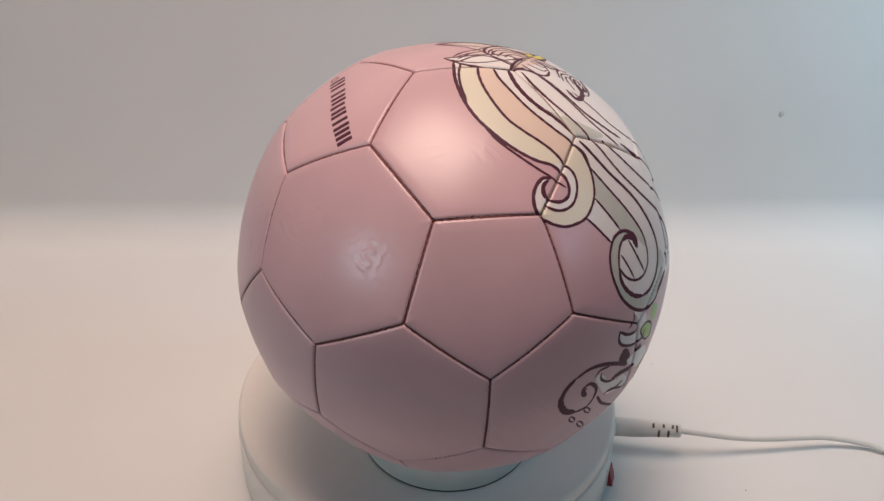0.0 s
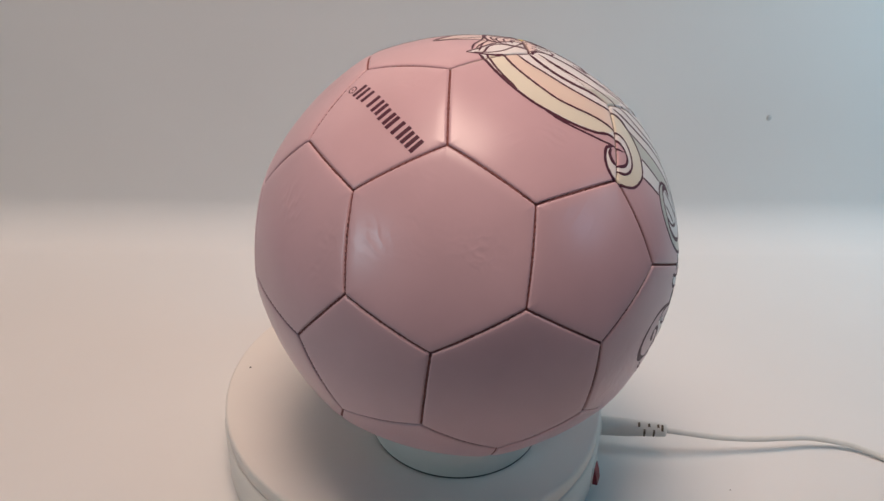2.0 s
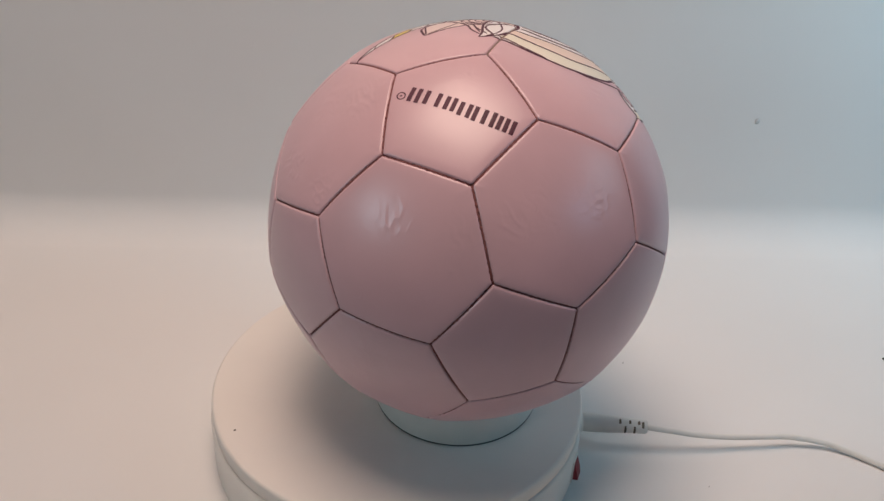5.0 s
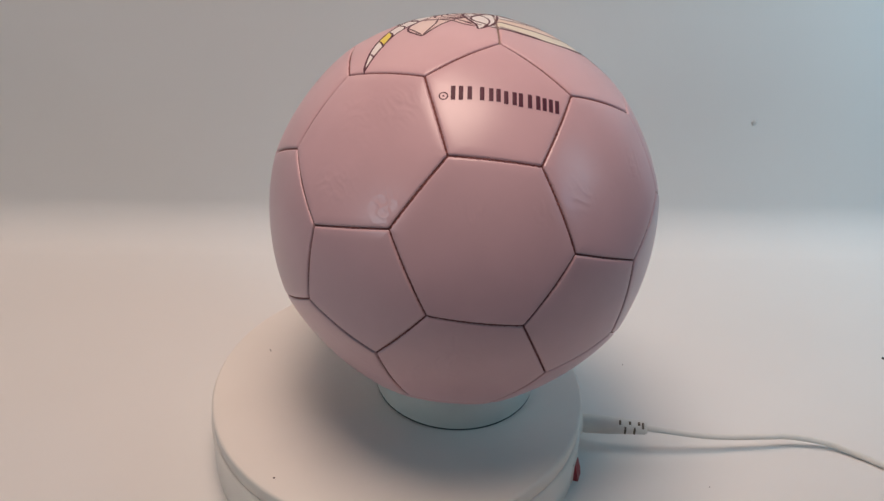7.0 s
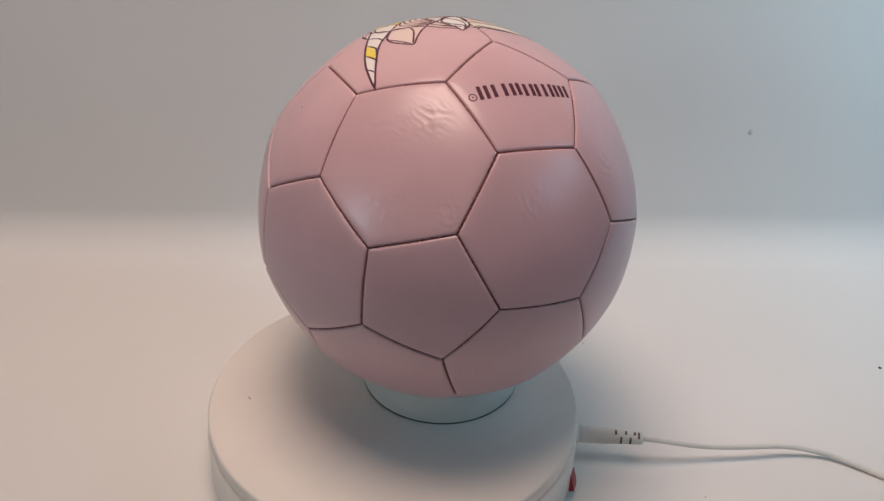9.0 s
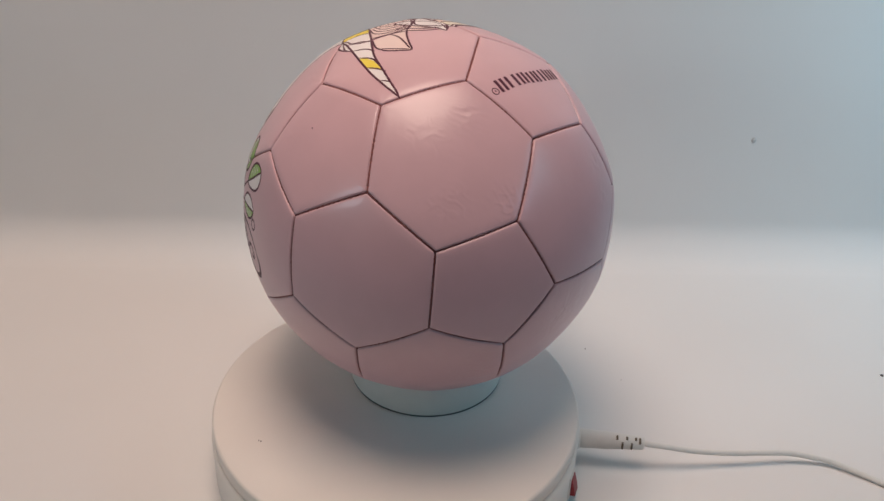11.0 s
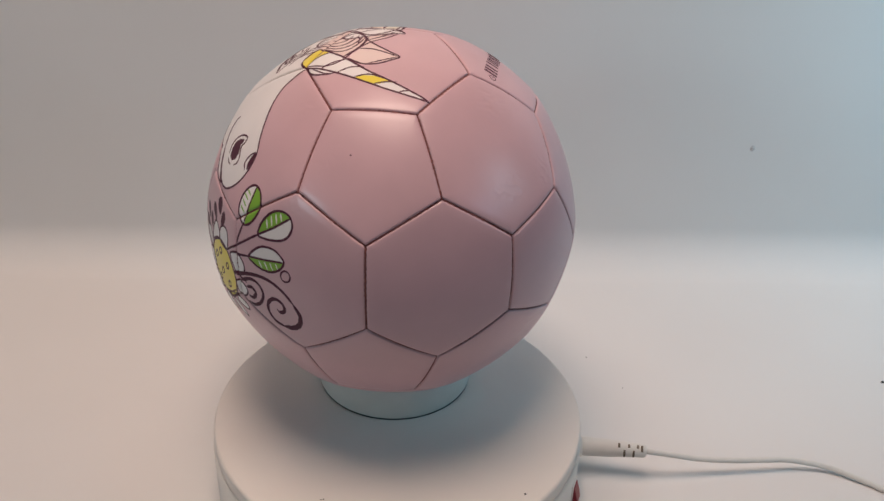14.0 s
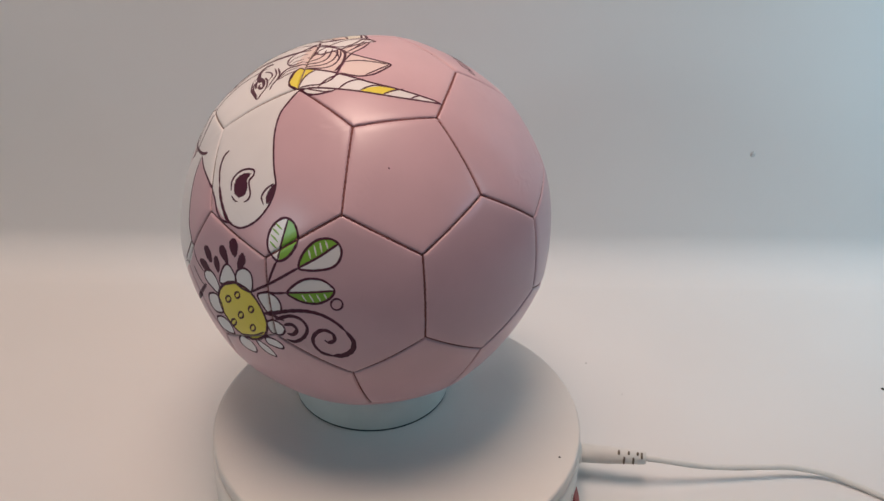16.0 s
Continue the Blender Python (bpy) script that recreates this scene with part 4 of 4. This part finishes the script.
def tendril_lines():
    return [
        (1.8, False, [(-103.2, -80.7), (-112, -68.5), (-119.2, -59.5), (-126.5, -53), (-134.2, -50.3)]),
        (2.9, False, [(-134.2, -50.3), (-141, -51.9), (-145.5, -58.1), (-144.8, -69.6), (-139.2, -79.8)]),
        (1.7, False, [(-139.2, -79.8), (-131.8, -84.4), (-126.8, -81.1), (-124.9, -74.2), (-127.6, -65.5), (-131.8, -63.7), (-134.1, -67.4)]),
        (2.4, False, [(-130.3, -66), (-132.9, -66.8), (-131.6, -72.5)]),
        (1.2, False, [(-124.8, -64.1), (-121, -62.2), (-115.2, -66.6)]),
        (1.2, False, [(-120.6, -64.9), (-121.2, -70.1), (-117.4, -77.8), (-112.1, -82.6)]),
        (2.6, False, [(-114.5, -79.3), (-107.7, -82.3), (-95.6, -90.6)]),
        (1.4, False, [(-124.3, -83.5), (-118.7, -97.9), (-100.7, -122.4), (-98.8, -119.8)]),
        (1.2, False, [(-119.9, -87.5), (-114.7, -89), (-105.3, -98.5), (-101, -99.7)]),
        (1.6, False, [(-117.5, -87.4), (-110.6, -92.4), (-104.5, -92.9)]),
        (1.3, False, [(-104.1, -51), (-106.4, -56.2), (-104.4, -62.9), (-97.7, -70.6), (-89.8, -75.3), (-86.7, -72.9)]),
        (1.3, False, [(-104.4, -51.6), (-100.2, -59.3), (-94.5, -63.4), (-90.9, -60.1)]),
        (1, False, [(-92.4, -52.3), (-94.7, -56.8), (-99.2, -56.1)]),
        (0.9, True, [(-90.3, -67.9), (-84.6, -69.8), (-78.1, -78.4), (-78.4, -85.7), (-85.1, -82.3), (-89.7, -74)]),
        (1.2, False, [(-84.1, -120.1), (-87.2, -105.9), (-79.1, -104.1), (-67.7, -109.6)]),
        (0.8, True, [(-138.5, -89.6), (-139.2, -91.2), (-141.3, -87.8), (-142.5, -83.3), (-141.7, -82), (-139.8, -85)]),
        (0.8, True, [(-127.9, -93.5), (-128.6, -94.9), (-131.2, -91), (-132.7, -86.4), (-131.9, -85.3), (-129.7, -88.6)]),
        (0.8, True, [(-129.6, -107.7), (-129.7, -110.3), (-133.4, -104.7), (-136, -98), (-135.4, -96.2), (-132.7, -100.4)]),
    ]


PRINT_MATERIALS = [PINK, WHITE, CREAM, PEACH, GREY, BLUSH, YELLOW, GREEN, INK]


def has_print(c):
    return math.acos(max(-1, min(1, c @ PRINT.c))) < radians(98)


def inside(points, poly):
    x, y = points[:, 0], points[:, 1]
    out = np.zeros(len(points), bool)
    a, b = poly, np.roll(poly, -1, axis=0)
    for (x0, y0), (x1, y1) in zip(a, b):
        if abs(y1 - y0) < 1e-9:
            continue
        out ^= ((y0 > y) != (y1 > y)) & (x < (x1 - x0) * (y - y0) / (y1 - y0) + x0)
    return out


FILLS = [(PRINT_MATERIALS.index(m), spline(p, 2.0, closed=True)) for m, p in print_fills()]


def print_colours(mid):
    """The colour of each face of a panel, by the printed area in which its middle lies."""
    at = PRINT.to_map(mid)
    which = np.zeros(len(mid), int)
    for w, poly in FILLS:
        lo, hi = poly.min(0), poly.max(0)
        near = np.nonzero(((at >= lo) & (at <= hi)).all(1))[0]
        if len(near):
            which[near[inside(at[near], poly)]] = w
    return which


def ribbon_mesh(chart, lines, taper=True):
    """Ink lines as thin ribbons that follow the cover; they thin out at open ends."""
    verts, faces = [], []
    for width, closed, pts in lines:
        p = spline(pts, 0.7, closed)
        if closed:
            d = np.roll(p, -1, axis=0) - np.roll(p, 1, axis=0)
        else:
            d = np.gradient(p, axis=0)
        d /= np.linalg.norm(d, axis=1)[:, None] + 1e-9
        side = np.stack([-d[:, 1], d[:, 0]], 1)
        n = len(p)
        w = np.full(n, width * 0.62)
        if taper and not closed:
            k = np.minimum(np.arange(n), np.arange(n)[::-1])
            w *= np.clip(0.45 + 0.55 * k / 4, 0, 1)
        if taper:
            w *= 1 + 0.08 * np.sin(np.arange(n) * 0.9)
        base = len(verts)
        rows = []
        for off in (-1, -0.34, 0.34, 1):
            q = chart.to_ball(p + side * (off * w)[:, None])
            lift = 0.00010 if abs(off) < 1 else 0.00001
            rows.append(q * (cover_radius(q) + lift)[:, None])
        verts += np.stack(rows, 1).reshape(-1, 3).tolist()
        for i in range(n if closed else n - 1):
            a, b = base + 4 * i, base + 4 * ((i + 1) % n)
            faces += [(a + k, a + k + 1, b + k + 1, b + k) for k in range(3)]
    me = bpy.data.meshes.new("ink")
    me.from_pydata(verts, [], faces)
    me.polygons.foreach_set("use_smooth", [True] * len(me.polygons))
    return me


def build_prints(ball):
    for name, chart, lines, label in (
            ("mane_print", PRINT, mane_lines(), "dark outlines of a curling unicorn mane"),
            ("head_print", PRINT, head_lines(), "dark outlines of a unicorn head"),
            ("eye_print", PRINT, eye_lines(), "dark ink eye with lashes"),
            ("forelock_print", PRINT, forelock_lines(), "dark outlines of a forelock"),
            ("ear_print", PRINT, ear_lines(), "dark outlines of a pointed ear"),
            ("horn_print", PRINT, horn_lines(), "dark outlines of a banded horn"),
            ("flower_print", PRINT, flower_lines(), "dark outlines of a daisy"),
            ("leaf_print", PRINT, leaf_lines(), "dark outlines of three leaves"),
            ("scroll_print", PRINT, scroll_lines(), "dark purple scroll below the daisy"),
            ("tendril_print", PRINT, tendril_lines(), "dark purple curling tendrils")):
        me = ribbon_mesh(chart, lines)
        me.materials.append(INK)
        ob = new(name, me)
        ob.parent = ball
        ob["label"] = label
    for name, green, mat, label in (("leaf_hatching", True, GREEN, "green hatching on a white half leaf"), ("leaf_hatching", False, WHITE, "white hatching on green half leaves")):
        me = ribbon_mesh(PRINT, leaf_stripes(green))
        me.materials.append(mat)
        ob = new(name, me)
        ob.parent = ball
        ob["label"] = label
    # the word is a row of plain upright bars, two or three to a letter's width
    tilt = -0.2
    e, up = np.array((math.cos(tilt), math.sin(tilt))), np.array((-math.sin(tilt), math.cos(tilt)))
    for u, v, wide, high, count in ((-19.8, 5.9, 5.4, 8.2, 2), (-11.0, 4.3, 7.6, 7.8, 2), (-2.2, 2.3, 5.2, 7.6, 2), (5.0, 0.0, 5.8, 7.6, 2),
                                    (12.2, -1.7, 6.2, 8.0, 2), (18.5, -2.9, 1.6, 8.2, 1), (24.8, -4.4, 8.2, 7.6, 3)):
        for k in range(count):
            c = np.array((u, v)) + e * ((k / (count - 1) - 0.5) * (wide - 1.7) if count > 1 else 0)
            me = ribbon_mesh(WORDMARK, [(1.75, False, [c - up * high / 2, c + up * high / 2])], taper=False)
            me.materials.append(INK)
            ob = new("word_bar", me)
            ob.parent = ball
            ob["label"] = "dark printed bar"
    dot = [(97.5 + 0.25 * math.cos(a * math.pi / 3), 51.3 + 0.25 * math.sin(a * math.pi / 3)) for a in range(6)]
    me = ribbon_mesh(PRINT, [(0.45, True, dot)], taper=False)
    me.materials.append(INK)
    ob = new("stray_dot", me)
    ob.parent = ball
    ob["label"] = "tiny stray dot of dark ink"
    ring_line = [(-26.4 + 2.0 * math.cos(a * math.pi / 4), 5.3 + 2.0 * math.sin(a * math.pi / 4)) for a in range(8)]
    me = ribbon_mesh(WORDMARK, [(0.5, True, ring_line), (1.2, False, [(-26.9, 5.3), (-25.9, 5.3)])])
    me.materials.append(INK)
    ob = new("ring_mark", me)
    ob.parent = ball
    ob["label"] = "tiny printed ring"



def panel_mesh(ids, rings, per_edge):
    c = CORNERS[ids].mean(0)
    c /= np.linalg.norm(c)
    k = len(ids)
    rim = []
    for a, b in zip(ids, ids[1:] + ids[:1]):
        for i in range(per_edge):
            q = CORNERS[a] * (1 - i / per_edge) + CORNERS[b] * i / per_edge
            rim.append(q / np.linalg.norm(q))
    rim = np.array(rim)
    m = len(rim)
    edge_gap = 1 - 0.0005 / 0.038
    # rings crowd towards the seam, where the cover rolls down
    ss = [edge_gap * (1 - (1 - j / rings) ** 1.5) for j in range(1, rings + 1)]
    # each stitch bites a little notch out of the rim
    pitch = max(3, round(per_edge / 14))
    rng = random.Random(sum(ids))
    notch = np.array([[1 - (rng.uniform(0.00010, 0.00034) if i % pitch == 0 else rng.uniform(0, 0.00008)) / 0.038] for i in range(m)])
    verts = [c[None, :]]
    for s in ss:
        t = s * (notch if s > 0.97 else 1)
        q = c * (1 - t) + rim * t
        verts.append(q / np.linalg.norm(q, axis=1)[:, None])
    n = np.concatenate(verts)
    d = np.arcsin(np.clip((n @ edge_planes(ids).T).min(1), -1, 1)) * BALL_R
    co = n * (swell(d) + flattened(n, FACES.index(ids)) + crumple(n) + pucker(n, ids))[:, None]
    co = np.concatenate([co, n[-m:] * (BALL_R - 0.0042)])
    faces = [(0, 1 + i, 1 + (i + 1) % m) for i in range(m)]
    for j in range(rings):
        a, b = 1 + j * m, 1 + (j + 1) * m
        faces += [(a + i, b + i, b + (i + 1) % m, a + (i + 1) % m) for i in range(m)]
    me = bpy.data.meshes.new("panel")
    me.from_pydata(co.tolist(), [], faces)
    # faces of the fold below the rim stay pink
    mid = np.array([co[list(f)].mean(0) for f in faces])
    mid /= np.linalg.norm(mid, axis=1)[:, None]
    return me, mid


def build_ball():
    ball = new("football")
    tagged(ball, "shiny pink stitched football printed with a unicorn and flowers", "ball")
    for ids in FACES:
        c = CORNERS[ids].mean(0)
        printed = has_print(c / np.linalg.norm(c))
        me, mid = panel_mesh(ids, 64 if printed else 44, 56 if printed else 40)
        mats = [PINK]
        if printed:
            which = print_colours(mid)
            used = sorted(set(which.tolist()) - {0})
            mats += [PRINT_MATERIALS[w] for w in used]
            order = {0: 0, **{w: i + 1 for i, w in enumerate(used)}}
            me.polygons.foreach_set("material_index", [order[w] for w in which.tolist()])
        for m in mats:
            me.materials.append(m)
        me.polygons.foreach_set("use_smooth", [True] * len(me.polygons))
        me.update()
        ob = new("panel", me)
        ob.parent = ball
    bm = bmesh.new()
    bmesh.ops.create_icosphere(bm, subdivisions=5, radius=BALL_R - 0.0036)
    part("lining", bm, LINING, ball, "dark lining deep in the seams")
    # one stitched seam for each of the ninety edges, all alike
    edges = sorted({tuple(sorted(e)) for ids in FACES for e in zip(ids, ids[1:] + ids[:1])})
    a, b = CORNERS[edges[0][0]], CORNERS[edges[0][1]]
    half = math.acos(a @ b) / 2
    steps = 72
    rnd = random.Random(12)
    pts, rad = [], []
    for i in range(steps + 1):
        w = half * (2 * i / steps - 1)
        r = BALL_R - 0.0008
        pts.append((r * math.sin(w), rnd.uniform(-0.00028, 0.00028), r * math.cos(w)))
        # stitches pulled unevenly tight
        rad.append(0.00080 * (1 + 0.16 * math.sin(i * math.pi / 2) + rnd.uniform(-0.20, 0.22)))
    first = part("seam", tube(pts, rad, 6), THREAD, ball, "dark brown stitched seam")
    plain = part("seam", tube(pts, 0.00088, 6), PALE_THREAD, ball)
    pale = plain.data
    bpy.data.objects.remove(plain)
    for i, (j, k) in enumerate(edges):
        z = CORNERS[j] + CORNERS[k]
        z /= np.linalg.norm(z)
        x = CORNERS[k] - CORNERS[j]
        span = np.linalg.norm(x)
        x /= span
        x -= (x @ z) * z
        x /= np.linalg.norm(x)
        y = np.cross(z, x)
        # seams that lie wholly within pale print are stitched in a paler tone
        across = np.array([q / np.linalg.norm(q) for q in (z + s * 0.03 * y + w * 0.12 * x for s in (-1, 1) for w in (-1, 0, 1))])
        pale_here = (print_colours(across) > 0).sum() >= 3 and has_print(z)
        ob = first if i == 0 else new("seam", pale if pale_here else first.data)
        ob.parent = ball
        ob["label"] = "pale tan stitched seam" if pale_here else "dark brown stitched seam"
        sx = x * span / (2 * math.sin(half))
        ob.matrix_basis = Matrix(((sx[0], y[0], z[0], 0), (sx[1], y[1], z[1], 0), (sx[2], y[2], z[2], 0), (0, 0, 0, 1)))
    build_prints(ball)
    return ball


ball = build_ball()


# ---- what moves: the disc turns at a steady rate and carries ring and ball ----
def motions():
    start, rate = -9.969, 11.989
    steps = [i * 0.5 for i in range(33)]
    turn = [(t, pose(0, 0, 0, 0, 0, start + rate * t)) for t in steps]
    walk(disc, turn)
    walk(ring, [(t, m @ pose(0.01688, -0.03290, 0)) for t, m in turn])
    walk(ball, [(t, m @ pose(0.01781, -0.03298, 0.16793, -52.311, 48.221, 78.622)) for t, m in turn])


motions()
